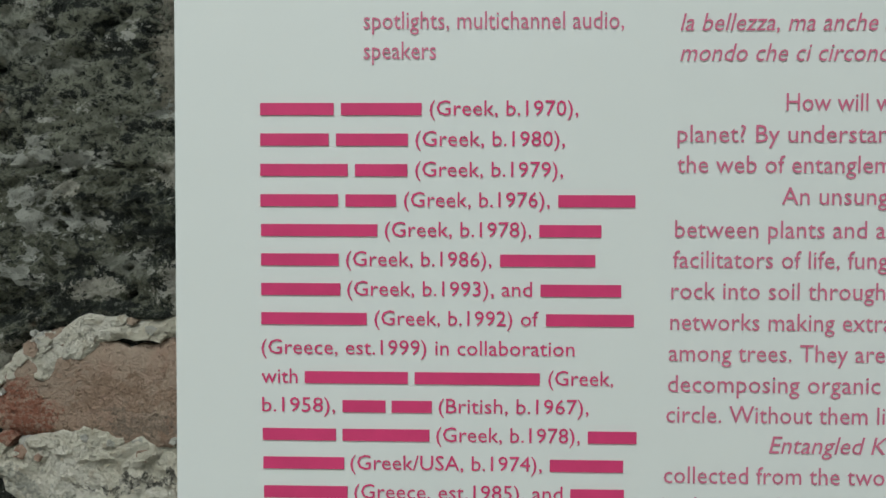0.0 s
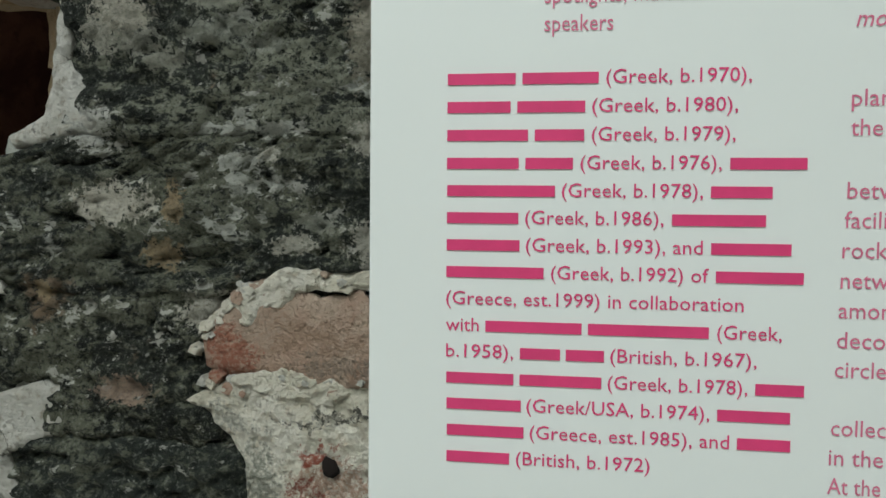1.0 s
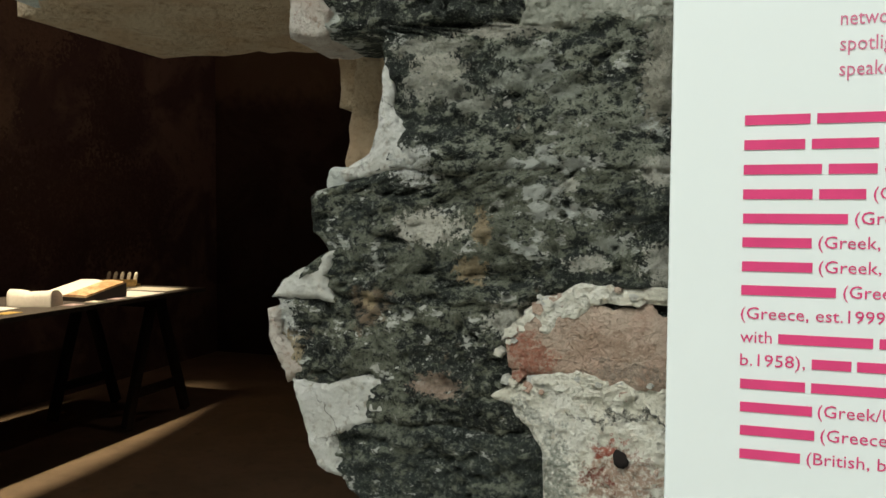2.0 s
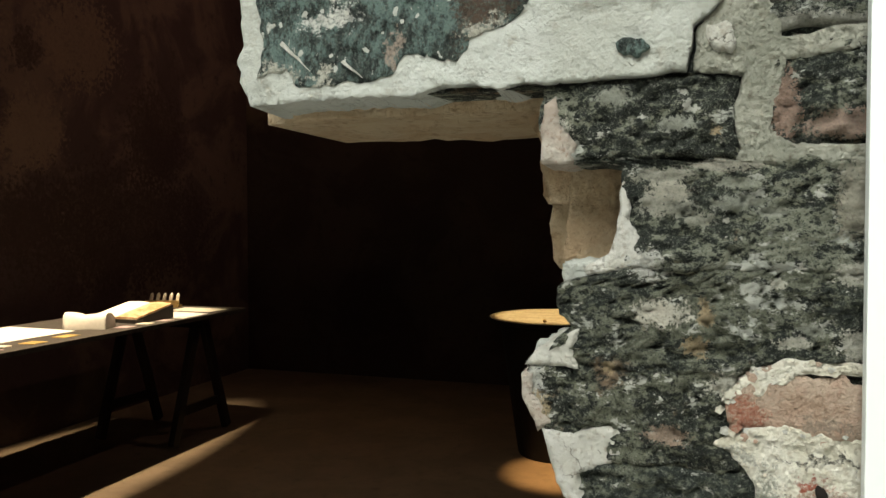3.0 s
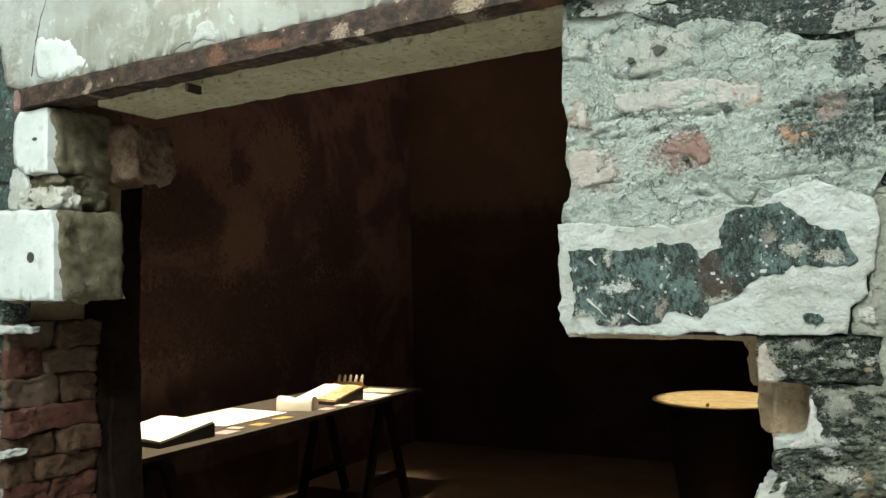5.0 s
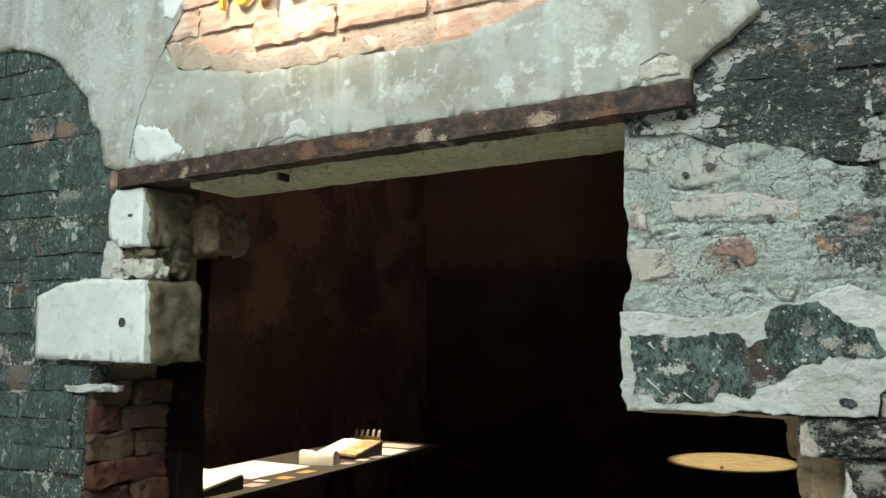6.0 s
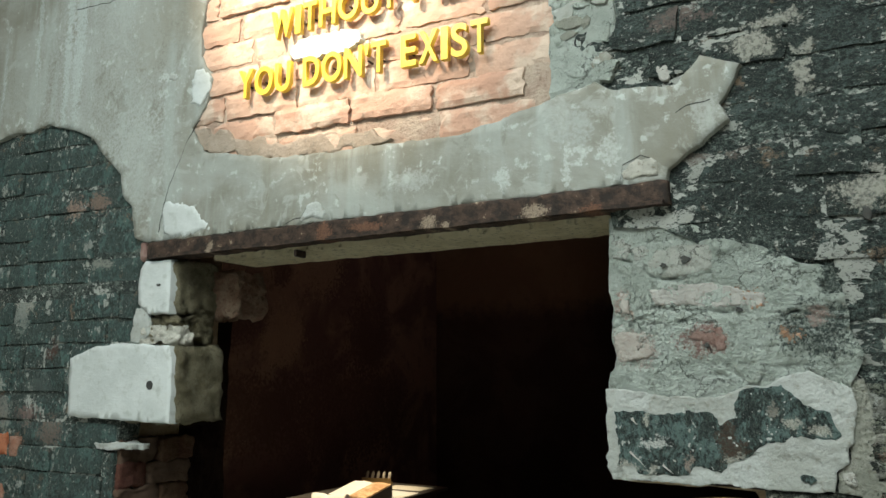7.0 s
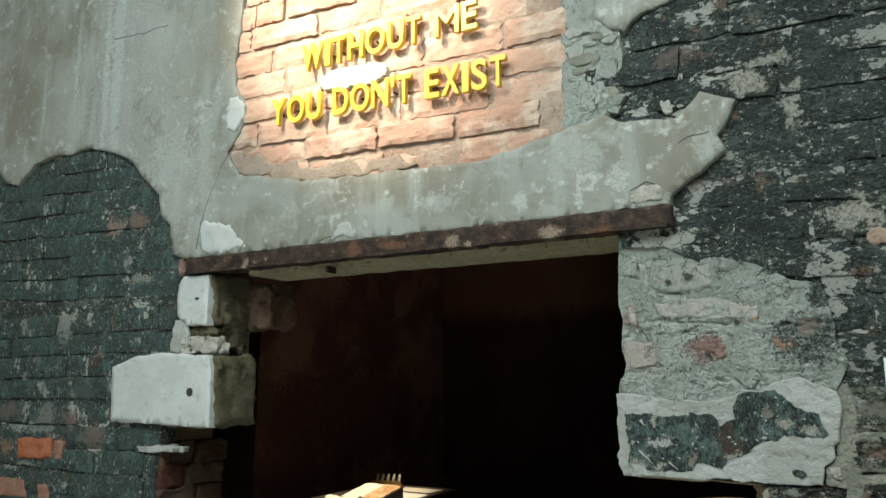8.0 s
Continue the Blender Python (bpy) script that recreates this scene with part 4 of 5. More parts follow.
# brick and stone faces that show through the render
SHOWN = [
    ("stone_face", PALE_CEMENT, 0.006, [(-0.559, 1.984), (-0.537, 2.008), (-0.494, 2.016), (-0.430, 2.007), (-0.429, 1.962), (-0.461, 1.953), (-0.515, 1.950), (-0.551, 1.960)]),
    ("stone_face", PALE_CEMENT, 0.005, [(-0.633, 2.032), (-0.605, 2.039), (-0.590, 2.025), (-0.600, 1.993), (-0.630, 1.999)]),
    ("stone_face", PALE_CEMENT, 0.005, [(-0.586, 2.014), (-0.561, 2.022), (-0.545, 2.012), (-0.566, 1.988), (-0.582, 1.990)]),
    ("brick_face", PALE_BRICK, 0.004, [(-0.552, 1.927), (-0.503, 1.935), (-0.433, 1.937), (-0.387, 1.921), (-0.337, 1.910), (-0.338, 1.886), (-0.386, 1.884), (-0.464, 1.889), (-0.547, 1.896)]),
    ("brick_face", ROSE_BRICK, 0.003, [(-0.636, 1.843), (-0.561, 1.845), (-0.551, 1.795), (-0.628, 1.783)]),
    ("brick_face", DUSKY_BRICK, 0.0025, [(-0.495, 1.836), (-0.470, 1.842), (-0.459, 1.852), (-0.414, 1.849), (-0.409, 1.825), (-0.413, 1.804), (-0.427, 1.800), (-0.436, 1.812), (-0.455, 1.818)]),
    ("brick_face", ORANGE, 0.003, [(-0.304, 1.841), (-0.279, 1.833), (-0.278, 1.822), (-0.299, 1.830)]),
    ("brick_face", ROSE_BRICK, 0.003, [(-0.618, 1.927), (-0.600, 1.924), (-0.601, 1.881), (-0.617, 1.883)]),
    ("brick_face", ORANGE, 0.004, [(-0.366, 1.884), (-0.340, 1.893), (-0.342, 1.884), (-0.362, 1.879)]),
]
for i, (name, mat, proud, pts) in enumerate(SHOWN):
    bm = relief_slab(ragged(pts, 0.005, 0.0055, 140.0 + i), FACE - 0.0045 - proud * 0.35, FACE + 0.03, 0.0045, leaned(lumpy(32.0, 0.0030, 0.0016)), 0.002, 0.003)
    part(name, bm, mat, wall)
# bricks beyond the other jamb that have lost their paint
BARED = [(VERMILION, [(-2.855, 1.565), (-2.66, 1.568), (-2.652, 1.500), (-2.85, 1.492)]), (SALMON, [(-2.645, 1.562), (-2.60, 1.560), (-2.60, 1.505), (-2.64, 1.502)]),
         (SALMON, [(-3.05, 1.425), (-2.80, 1.422), (-2.79, 1.360), (-3.05, 1.355)]), (SALMON, [(-2.72, 1.415), (-2.66, 1.408), (-2.665, 1.350), (-2.72, 1.352)])]
for i, (mat, pts) in enumerate(BARED):
    bm = relief_slab(ragged(pts, 0.008, 0.008, 210.0 + i), FACE - 0.0075, FACE + 0.01, 0.010, lumpy(28.0, 0.002, 0.0012), 0.002, 0.003)
    part("brick_face", bm, mat, wall)
# holes in the render: flat plugs, the shade inside them is their colour
for x, z, r in ((-0.446, 1.814, 0.005), (-0.478, 1.984, 0.009), (-0.522, 1.975, 0.006), (-0.383, 1.880, 0.006)):
    ring = [(x + r * (1 + 0.3 * math.sin(5 * a + x * 90)) * math.cos(a), z + r * (0.8 + 0.2 * math.cos(3 * a)) * math.sin(a)) for a in (k * math.pi / 7 for k in range(14))]
    bm = bmesh.new()
    slab(bm, ring, FACE - 0.0118 + max(0.0, -0.25 - x) * 0.055 + (0.003 if z < 1.95 else 0.0), FACE + 0.03)
    part("nail_hole", bm, CRACK, wall)
# scratches and a ring of lime on the painted shoulder
for i, (xa, za, xb, zb, w) in enumerate(((-0.606, 1.607, -0.574, 1.577, 0.0022), (-0.541, 1.585, -0.522, 1.568, 0.0016), (-0.600, 1.672, -0.592, 1.660, 0.003))):
    nx, nz = (zb - za), -(xb - xa)
    k = w / math.hypot(nx, nz)
    bm = bmesh.new()
    slab(bm, ragged([(xa + nx * k, za + nz * k), (xb, zb), (xa - nx * k, za - nz * k)], 0.004, 0.0012, 170.0 + i), FACE - 0.0125 + max(0.0, -0.25 - xa) * 0.055, FACE + 0.03)
    part("lime_scratch", bm, CHALK, wall)
for i, (name, mat, depth, height, pts) in enumerate(CHIPS):
    xm = sum(p[0] for p in pts) / len(pts)
    if -0.66 < xm and pts[0][1] < 2.1:
        depth += max(0.0, -0.25 - xm) * 0.055 if pts[0][1] > 1.55 else jamb_lean(xm)
    part(name, crumble(pts, FACE + depth, height, 20.0 + i) if mat in (PALE_BED, JOINT) else lump(pts, FACE + depth, height, 20.0 + i), mat, wall)

grains = random.Random(31)
EDGE = [(-0.214, 1.292), (-0.203, 1.310), (-0.190, 1.322), (-0.165, 1.328), (-0.135, 1.329), (-0.10, 1.329)], [(-0.212, 1.279), (-0.196, 1.273), (-0.175, 1.276), (-0.15, 1.275), (-0.12, 1.273)]
for run in EDGE:
    for (xa, za), (xb, zb) in zip(run, run[1:]):
        for _ in range(5):
            f = grains.random()
            x, z, r = xa + (xb - xa) * f + grains.uniform(-0.004, 0.004), za + (zb - za) * f + grains.uniform(-0.005, 0.005), grains.uniform(0.0015, 0.0040)
            ring = [(x + r * grains.uniform(0.7, 1.3) * math.cos(a), z + r * grains.uniform(0.6, 1.1) * math.sin(a)) for a in (0.2, 1.4, 2.5, 3.6, 4.9)]
            bm = bmesh.new()
            slab(bm, ring, FACE - 0.003 - grains.uniform(0.000, 0.002), FACE + 0.004, 0.002)
            part("mortar_grain", bm, grains.choice((PALE_BED, PALE_BED, CHALK, PINK)), wall)

rough_block(-0.632, -0.34, 0.400, 0.615, 1.540, 1.560, 17.0, 0.004, TAN, "tan mortar under the shoulder block")
rough_block(-0.348, -0.28, 0.410, 0.60, 1.385, 1.56, 2.0, 0.005, TAN, "tan mortar in the corner")
rough_block(-0.374, -0.28, 0.480, 0.60, 1.395, 1.47, 5.0, 0.006, TAN, "tan mortar in the corner")
rough_block(-0.392, -0.28, 0.505, 0.60, 1.462, 1.56, 6.0, 0.007, TAN, "tan mortar in the corner")
rough_block(-0.346, -0.272, 0.366, 0.50, 1.366, 1.404, 8.0, 0.005, LIME, "white lime on the ledge of the notch")
rough_block(-0.368, -0.31, 0.360, 0.50, 1.295, 1.330, 18.0, 0.006, LIME, "white lime on the ledge of the jamb")

# cracks in the plaster: proud thin strips, their shade put into a dark colour
CRACKS = [
    [(-1.975, 2.26), (-1.985, 2.20), (-1.99, 2.16)], [(-1.973, 2.262), (-1.94, 2.34), (-1.90, 2.42), (-1.86, 2.48), (-1.83, 2.50)],
    [(-0.50, 2.27), (-0.46, 2.295), (-0.42, 2.30), (-0.395, 2.30)], [(-0.60, 2.155), (-0.59, 2.19), (-0.555, 2.205), (-0.52, 2.19)],
    [(-1.60, 2.155), (-1.55, 2.17), (-1.50, 2.155), (-1.45, 2.165), (-1.43, 2.20)], [(-2.46, 2.99), (-2.30, 2.98), (-2.16, 2.98)],
]
for i, pts in enumerate(CRACKS):
    bm = bmesh.new()
    path = ragged(pts, 0.012, 0.006, 60.0 + i)
    path = path[: max(2, len(path) - int(math.dist(pts[0], pts[-1]) / 0.012))]
    lower = [(x, z - 0.0022) for x, z in path]
    slab(bm, path + lower[::-1], FACE - 0.0112, FACE - 0.009)
    part("crack", bm, CRACK, wall)

# the lintel: a rusted steel section under the plaster, a concrete soffit behind it
bm = relief_slab(ragged([(-2.03, 2.096), (-0.500, 2.096), (-0.500, 2.146), (-2.03, 2.146)], 0.010, 0.004, 5.0), FACE - 0.014, 0.40, 0.010, lumpy(26.0, 0.0016, 0.0008), 0.0)
lintel = tagged(obj("lintel", bm, STEEL), "rusted steel lintel over the doorway", "lintel", kind="structure")
bm = bmesh.new()
slab(bm, ragged([(-2.01, 2.096), (-0.512, 2.096), (-0.512, 2.105), (-2.01, 2.105)], 0.012, 0.003, 15.0), FACE - 0.023, FACE - 0.0125)
part("lintel_lip", bm, STEEL, lintel)
bm = bmesh.new()
slab(bm, ragged([(-1.80, 2.083), (-0.64, 2.083), (-0.64, 2.104), (-1.80, 2.104)], 0.02, 0.003, 4.0), 0.375, 0.548)
part("soffit", bm, SOFFIT, lintel, "pale rough concrete soffit")
bm = bmesh.new()
box(bm, -1.482, -1.473, 0.345, 0.385, 2.066, 2.084, 0.001)
part("steel_stub", bm, STEEL, lintel)


def stone_face(outline, y0, seed, label):
    part("stone_block", relief_slab(ragged(outline, 0.012, 0.004, seed), y0, FACE + 0.016, 0.02, lumpy(7.0, 0.0012, 0.0004), 0.002), STONE, wall, label)


stone_face(([(-2.353, 1.809), (-2.231, 1.844), (-2.099, 1.851), (-1.911, 1.838), (-1.897, 1.787), (-1.897, 1.624), (-2.083, 1.626), (-2.345, 1.634)]),
           FACE - 0.014, 31.0, "smooth white stone block with a drilled hole")
rough_block(-2.12, -1.889, 0.341, 0.522, 1.622, 1.842, 4.0, 0.011, OLIVE, "olive mortar on the block's side")
stone_face(([(-2.062, 2.066), (-2.038, 2.090), (-1.928, 2.090), (-1.926, 1.933), (-2.016, 1.935), (-2.061, 1.966)]), FACE - 0.010, 32.0, "white plastered stone at the lintel's end")
rough_block(-2.06, -1.919, 0.345, 0.51, 1.935, 2.088, 7.0, 0.013, OLIVE, "olive mortar in the reveal")
rough_block(-2.05, -1.845, 0.50, 0.64, 1.935, 2.07, 9.0, 0.020, BROWN_STONE, "rounded brown stone in the reveal")
rough_block(-2.07, -1.925, 0.350, 0.515, 1.850, 1.932, 11.0, 0.018, OLIVE, "rough mortar between the stones")
rough_block(-2.04, -1.90, 0.340, 0.40, 1.845, 1.895, 13.0, 0.014, PALE, "lime lump between the stones")
# drilled holes: shallow discs with the shade of the bore as colour
for x, z, r in ((-1.985, 1.729, 0.014), (-1.975, 2.017, 0.010)):
    bm = bmesh.new()
    bmesh.ops.create_cone(bm, cap_ends=True, segments=20, radius1=r, radius2=r * 0.9, depth=0.004, matrix=pose(x, FACE - 0.0145 + (0.004 if z > 1.9 else 0), z, 90, 0, 0) @ Matrix.Diagonal((1.0, 1.0 if z < 1.9 else 0.45, 1, 1)))
    part("drilled_hole", bm, CRACK, wall)

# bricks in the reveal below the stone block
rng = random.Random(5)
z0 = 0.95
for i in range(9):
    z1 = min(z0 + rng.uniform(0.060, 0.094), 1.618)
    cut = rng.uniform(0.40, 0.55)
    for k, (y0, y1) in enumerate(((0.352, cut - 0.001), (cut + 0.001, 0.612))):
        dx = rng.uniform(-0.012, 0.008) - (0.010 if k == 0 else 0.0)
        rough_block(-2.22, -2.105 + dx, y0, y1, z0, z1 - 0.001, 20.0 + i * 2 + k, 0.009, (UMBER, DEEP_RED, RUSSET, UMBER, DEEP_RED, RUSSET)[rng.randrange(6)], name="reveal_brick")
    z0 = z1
for z0, x1 in ((1.545, -2.055), (1.235, -2.10)):
    rough_block(-2.22, x1, 0.335, 0.40, z0, z0 + 0.016, z0 * 9, 0.008, LIME, "ledge of white lime", "lime_ledge")

# ---------------------------------------------------------------- bricks of the face


def brick_mesh(seed, mat, nx=6, nz=3, wild=1.0, worn=0.15):
    """A unit brick, one wide, one deep, one high, with a worn uneven face towards -y."""
    bm = bmesh.new()
    grid = [[None] * (nz + 1) for _ in range(nx + 1)]
    for i in range(nx + 1):
        for k in range(nz + 1):
            x, z = i / nx - 0.5, k / nz - 0.5
            edge = i in (0, nx) or k in (0, nz)
            d = noise.noise(Vector((x * 3 + seed, z * 2, seed * 2.3))) + 0.5 * wild * noise.noise(Vector((x * 9 + seed, z * 5, seed)))
            jx = 0.03 * wild * (noise.noise(Vector((z * 5, seed, 1))) + 0.4 * noise.noise(Vector((z * 17, seed, 1))))
            jz = 0.09 * wild * (0.7 * noise.noise(Vector((x * 5, seed + (3 if k else 0), 2))) + 0.5 * noise.noise(Vector((x * 19, seed + (3 if k else 0), 2))))
            grid[i][k] = bm.verts.new((x * 0.99 + (jx if edge else 0), -0.5 + (worn if edge else 0.0) + 0.13 * d, z * 0.985 + (jz if edge else 0)))
    for i in range(nx):
        for k in range(nz):
            bm.faces.new((grid[i][k], grid[i + 1][k], grid[i + 1][k + 1], grid[i][k + 1]))
    rim = [grid[i][0] for i in range(nx + 1)] + [grid[nx][k] for k in range(1, nz + 1)] + [grid[i][nz] for i in range(nx - 1, -1, -1)] + [grid[0][k] for k in range(nz - 1, 0, -1)]
    back = [bm.verts.new((v.co.x, 0.5, v.co.z)) for v in rim]
    for i in range(len(rim)):
        j = (i + 1) % len(rim)
        bm.faces.new((rim[j], rim[i], back[i], back[j]))
    bmesh.ops.recalc_face_normals(bm, faces=bm.faces)
    me = bpy.data.meshes.new("brick")
    bm.to_mesh(me)
    bm.free()
    me.materials.append(mat)
    return me


KINDS = {"dark": [brick_mesh(s * 1.7, DARK, 9, 3, 1.5, 0.07) for s in range(10)], "green": [brick_mesh(60 + s * 1.7, DARK_GREEN, 7, 3, 1.0, 0.12) for s in range(8)], "bare": [brick_mesh(40 + s * 1.3, BRICK, 17, 5, 1.5, 0.13) for s in range(12)]}


def lay_brick(kind, x0, x1, z0, z1, proud, turn=0.0):
    meshes = KINDS[kind]
    ob = new("brick", meshes[rng.randrange(len(meshes))])
    ob.parent = wall
    depth = 0.03
    ob.matrix_basis = pose((x0 + x1) / 2, FACE + (0.0145 if kind == "dark" else 0.0125 if kind == "green" else 0.011) - proud, (z0 + z1) / 2, 0, turn, 0) @ Matrix.Diagonal((x1 - x0, depth, z1 - z0, 1))


def near_stone(x0, x1, z0, z1, seed, jamb=False, mat=None):
    """One painted stone beside the text board, its face worn into fine ridges."""
    bm = bmesh.new()
    nx, nz = max(6, int((x1 - x0) / 0.0032)), max(6, int((z1 - z0) / 0.0032))
    grid = []
    for i in range(nx + 1):
        col = []
        for k in range(nz + 1):
            u, w = i / nx, k / nz
            z = z0 + (z1 - z0) * w
            xl = profile(RIGHT, z) - 0.003 if jamb else x0
            x = xl + (x1 - xl) * u
            e = min(u * (x1 - x0), (1 - u) * (x1 - x0), w * (z1 - z0), (1 - w) * (z1 - z0))
            fall = max(0.0, 1 - e / 0.006) ** 2 * 0.0045
            p = Vector((x * 26, seed, z * 40))
            d = 0.0046 * noise.noise(p) + 0.0044 * noise.noise(p * 2.7) + 0.0034 * noise.noise(p * 6.1) + 0.0030 * abs(noise.noise(Vector((x * 120, seed, z * 210)))) + 0.0018 * noise.noise(p * 12)
            split = abs(noise.noise(Vector((x * 22, seed + 4, z * 70))))
            d -= 0.007 * max(0.0, 1 - split / 0.05)
            if inside(x, z, LOST):
                d = min(0.0, d) * 0.3 - 0.004
            jx = 0.004 * noise.noise(Vector((z * 60, seed, 3))) if i in (0, nx) else 0
            jz = 0.004 * noise.noise(Vector((x * 40, seed, 7)))
            col.append(bm.verts.new((x + jx, FACE - 0.002 - d + fall + jamb_lean(x), z + jz)))
        grid.append(col)
    for i in range(nx):
        for k in range(nz):
            bm.faces.new((grid[i][k], grid[i + 1][k], grid[i + 1][k + 1], grid[i][k + 1])).smooth = True
    rim = [grid[i][0] for i in range(nx + 1)] + [grid[nx][k] for k in range(1, nz + 1)] + [grid[i][nz] for i in range(nx - 1, -1, -1)] + [grid[0][k] for k in range(nz - 1, 0, -1)]
    back = [bm.verts.new((v.co.x, FACE + 0.078, v.co.z)) for v in rim]
    for i in range(len(rim)):
        j = (i + 1) % len(rim)
        bm.faces.new((rim[j], rim[i], back[i], back[j]))
    part("brick", bm, mat or DARK_NEAR, wall)


# where the painted faces have broken away from pink brick and lime
LOST = [(-0.222, 1.264), (-0.216, 1.296), (-0.200, 1.326), (-0.16, 1.332), (-0.03, 1.332), (-0.03, 1.16), (-0.188, 1.16), (-0.198, 1.250)]
NEAR = [(1.165, 1.240, [-0.318, -0.165, 0.02]), (1.2425, 1.3185, [-0.362, -0.20, 0.02]), (1.321, 1.399, [-0.356, -0.06]), (1.402, 1.485, [-0.288, -0.105, 0.03]),
        (1.489, 1.551, [-0.355, -0.205]), (1.497, 1.572, [-0.184, -0.06]), (1.585, 1.652, [-0.190, -0.06]), (1.662, 1.742, [-0.192, -0.05])]
for s, (z0, z1, cuts) in enumerate(NEAR):
    for j, (xa, xb) in enumerate(zip(cuts, cuts[1:])):
        near_stone(xa, xb - 0.001, z0 - 0.003, z1 + 0.003, 3.1 * s + 7.7 * j, j == 0 and s < 5, WORN_NEAR if z0 > 1.4 else DARK_NEAR)


def covered(x, z):
    if inside(x, z, PLASTER_SHAPE) or inside(x, z, CEMENT_SHAPE) or inside(x, z, BLOCK_SHAPE):
        return True
    if -2.35 < x < -1.88 and 1.62 < z < 1.85 or -2.06 < x < -1.88 and 1.93 < z < 2.1:
        return True
    return False


def slope_at(x, z):
    return -0.03 if z > 2.3 and -1.95 < x < -0.7 else (-0.035 if z > 2.0 else 0.0)


row = 0
heights = [0.078, 0.082, 0.075, 0.080, 0.072, 0.079, 0.076]
z = 1.0
while z < 3.3:
    h = heights[row % 7]
    x = -3.45 + (row % 2) * 0.13 + rng.uniform(-0.03, 0.03)
    while x < 0.35:
        length = rng.choice((0.12, 0.24, 0.25, 0.26, 0.27, 0.23))
        xa, xb, za, zb = x, x + length - 0.006, z, z + h - 0.005
        if z > 2.25 and -1.98 < x + length / 2 < -0.73:
            xb, zb = xb - 0.004, zb - 0.003
        x += length
        xm, zm = (xa + xb) / 2, (za + zb) / 2
        if zm < 2.10:
            left, right = min(profile(LEFT, za), profile(LEFT, zb)), max(profile(RIGHT, za), profile(RIGHT, zb))
            if xb > left and xa < left:
                xb = left
            elif xa < right and xb > right:
                xa = right
            elif left <= xa and xb <= right:
                continue
            if xb - xa < 0.03:
                continue
            xm = (xa + xb) / 2
        elif -2.04 < xm < -0.49 and zm < 2.15:
            continue
        if covered(xm, zm) and covered(xa, za) and covered(xb, zb) and covered(xa, zb) and covered(xb, za):
            continue
        if -0.40 < xm < 0.04 and 1.16 < zm < 1.75:
            continue
        if -0.74 < xm < -0.60 and zm > 2.38:
            continue
        kind = "bare" if zm > 2.3 and -2.0 < xm < -0.73 else "dark"
        if kind == "dark":
            kind = "green" if xm < -1.9 else "dark"
        if kind == "bare":
            xb = min(xb, -0.738 + rng.uniform(-0.008, 0.008))
            if xb - xa < 0.02:
                continue
            xm = (xa + xb) / 2
        if 1.70 < zm < 2.02 and xa < -0.24 and xb > -0.19:
            xa = -0.218
            xm = (xa + xb) / 2
        hidden = any(covered(px, pz) for px in (xa - 0.01, xb + 0.01) for pz in (za - 0.01, zb + 0.01))
        dz = rng.uniform(-0.005, 0.005)
        za, zb = za + dz, zb + dz
        lay_brick(kind, xa, xb, za + slope_at(xm, zm) * (xm + 1.3), zb + slope_at(xm, zm) * (xm + 1.3), (rng.uniform(-0.004, 0.009) if kind == "bare" else rng.uniform(-0.002, 0.003)) - (0.004 if hidden else 0) - (0.016 if hidden and -0.70 < xa < -0.24 and zm < 2.12 else 0), -math.degrees(slope_at(xm, zm)) + rng.uniform(-1.4, 1.4))
    z += h
    row += 1

bm = relief_slab(ragged([(-1.875, 2.48), (-1.80, 2.455), (-1.68, 2.42), (-1.52, 2.375), (-1.40, 2.385), (-1.22, 2.362), (-1.18, 2.338), (-1.26, 2.328), (-1.517, 2.335), (-1.821, 2.397)], 0.012, 0.02, 71.0), FACE - 0.008, FACE + 0.01, 0.010, lumpy(14.0, 0.004, 0.0012), 0.003)
part("skim_coat", bm, SKIM, wall, "pinkish skim left over the lowest bricks")
bm = bmesh.new()
slab(bm, frayed_edge([(-1.50, 2.600), (-1.27, 2.593), (-1.262, 2.640), (-1.30, 2.655), (-1.49, 2.662)], 0.08, 3.0), FACE - 0.017, FACE + 0.01, 0.004)
part("brick", bm, STONE, wall, "limewashed white brick")

# ---------------------------------------------------------------- hall and cellar shells


def shell(name, label, category, mat, *b):
    bm = bmesh.new()
    box(bm, *b)
    return tagged(obj(name, bm, mat), label, category, kind="structure")


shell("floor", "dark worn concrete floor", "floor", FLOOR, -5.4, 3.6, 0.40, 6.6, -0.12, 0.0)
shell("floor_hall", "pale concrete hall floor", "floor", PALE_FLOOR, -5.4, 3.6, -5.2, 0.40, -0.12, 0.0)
shell("ceiling", "plain ceiling in shadow", "ceiling", HALL, -5.4, 3.6, -5.2, 6.6, TOP, TOP + 0.12)
shell("wall_hall_back", "plain hall wall", "wall", HALL, -5.4, 3.6, -5.2, -5.05, 0.0, TOP)
shell("wall_hall_west", "plain hall wall", "wall", HALL, -5.4, -5.2, -5.05, 0.355, 0.0, TOP)
shell("wall_hall_east", "plain hall wall", "wall", HALL, 3.4, 3.6, -5.05, 0.355, 0.0, TOP)
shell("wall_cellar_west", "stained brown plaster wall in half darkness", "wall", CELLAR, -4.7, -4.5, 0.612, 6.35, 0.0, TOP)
# north wall: the light on its upper part is in the plaster's colour
shell("wall_cellar_north", "dark brown plaster wall, its lit upper band put into the colour", "wall", CELLAR_LIT_BAND, -4.7, 3.4, 6.35, 6.55, 0.0, TOP)
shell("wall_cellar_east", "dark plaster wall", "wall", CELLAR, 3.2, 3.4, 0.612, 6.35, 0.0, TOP)

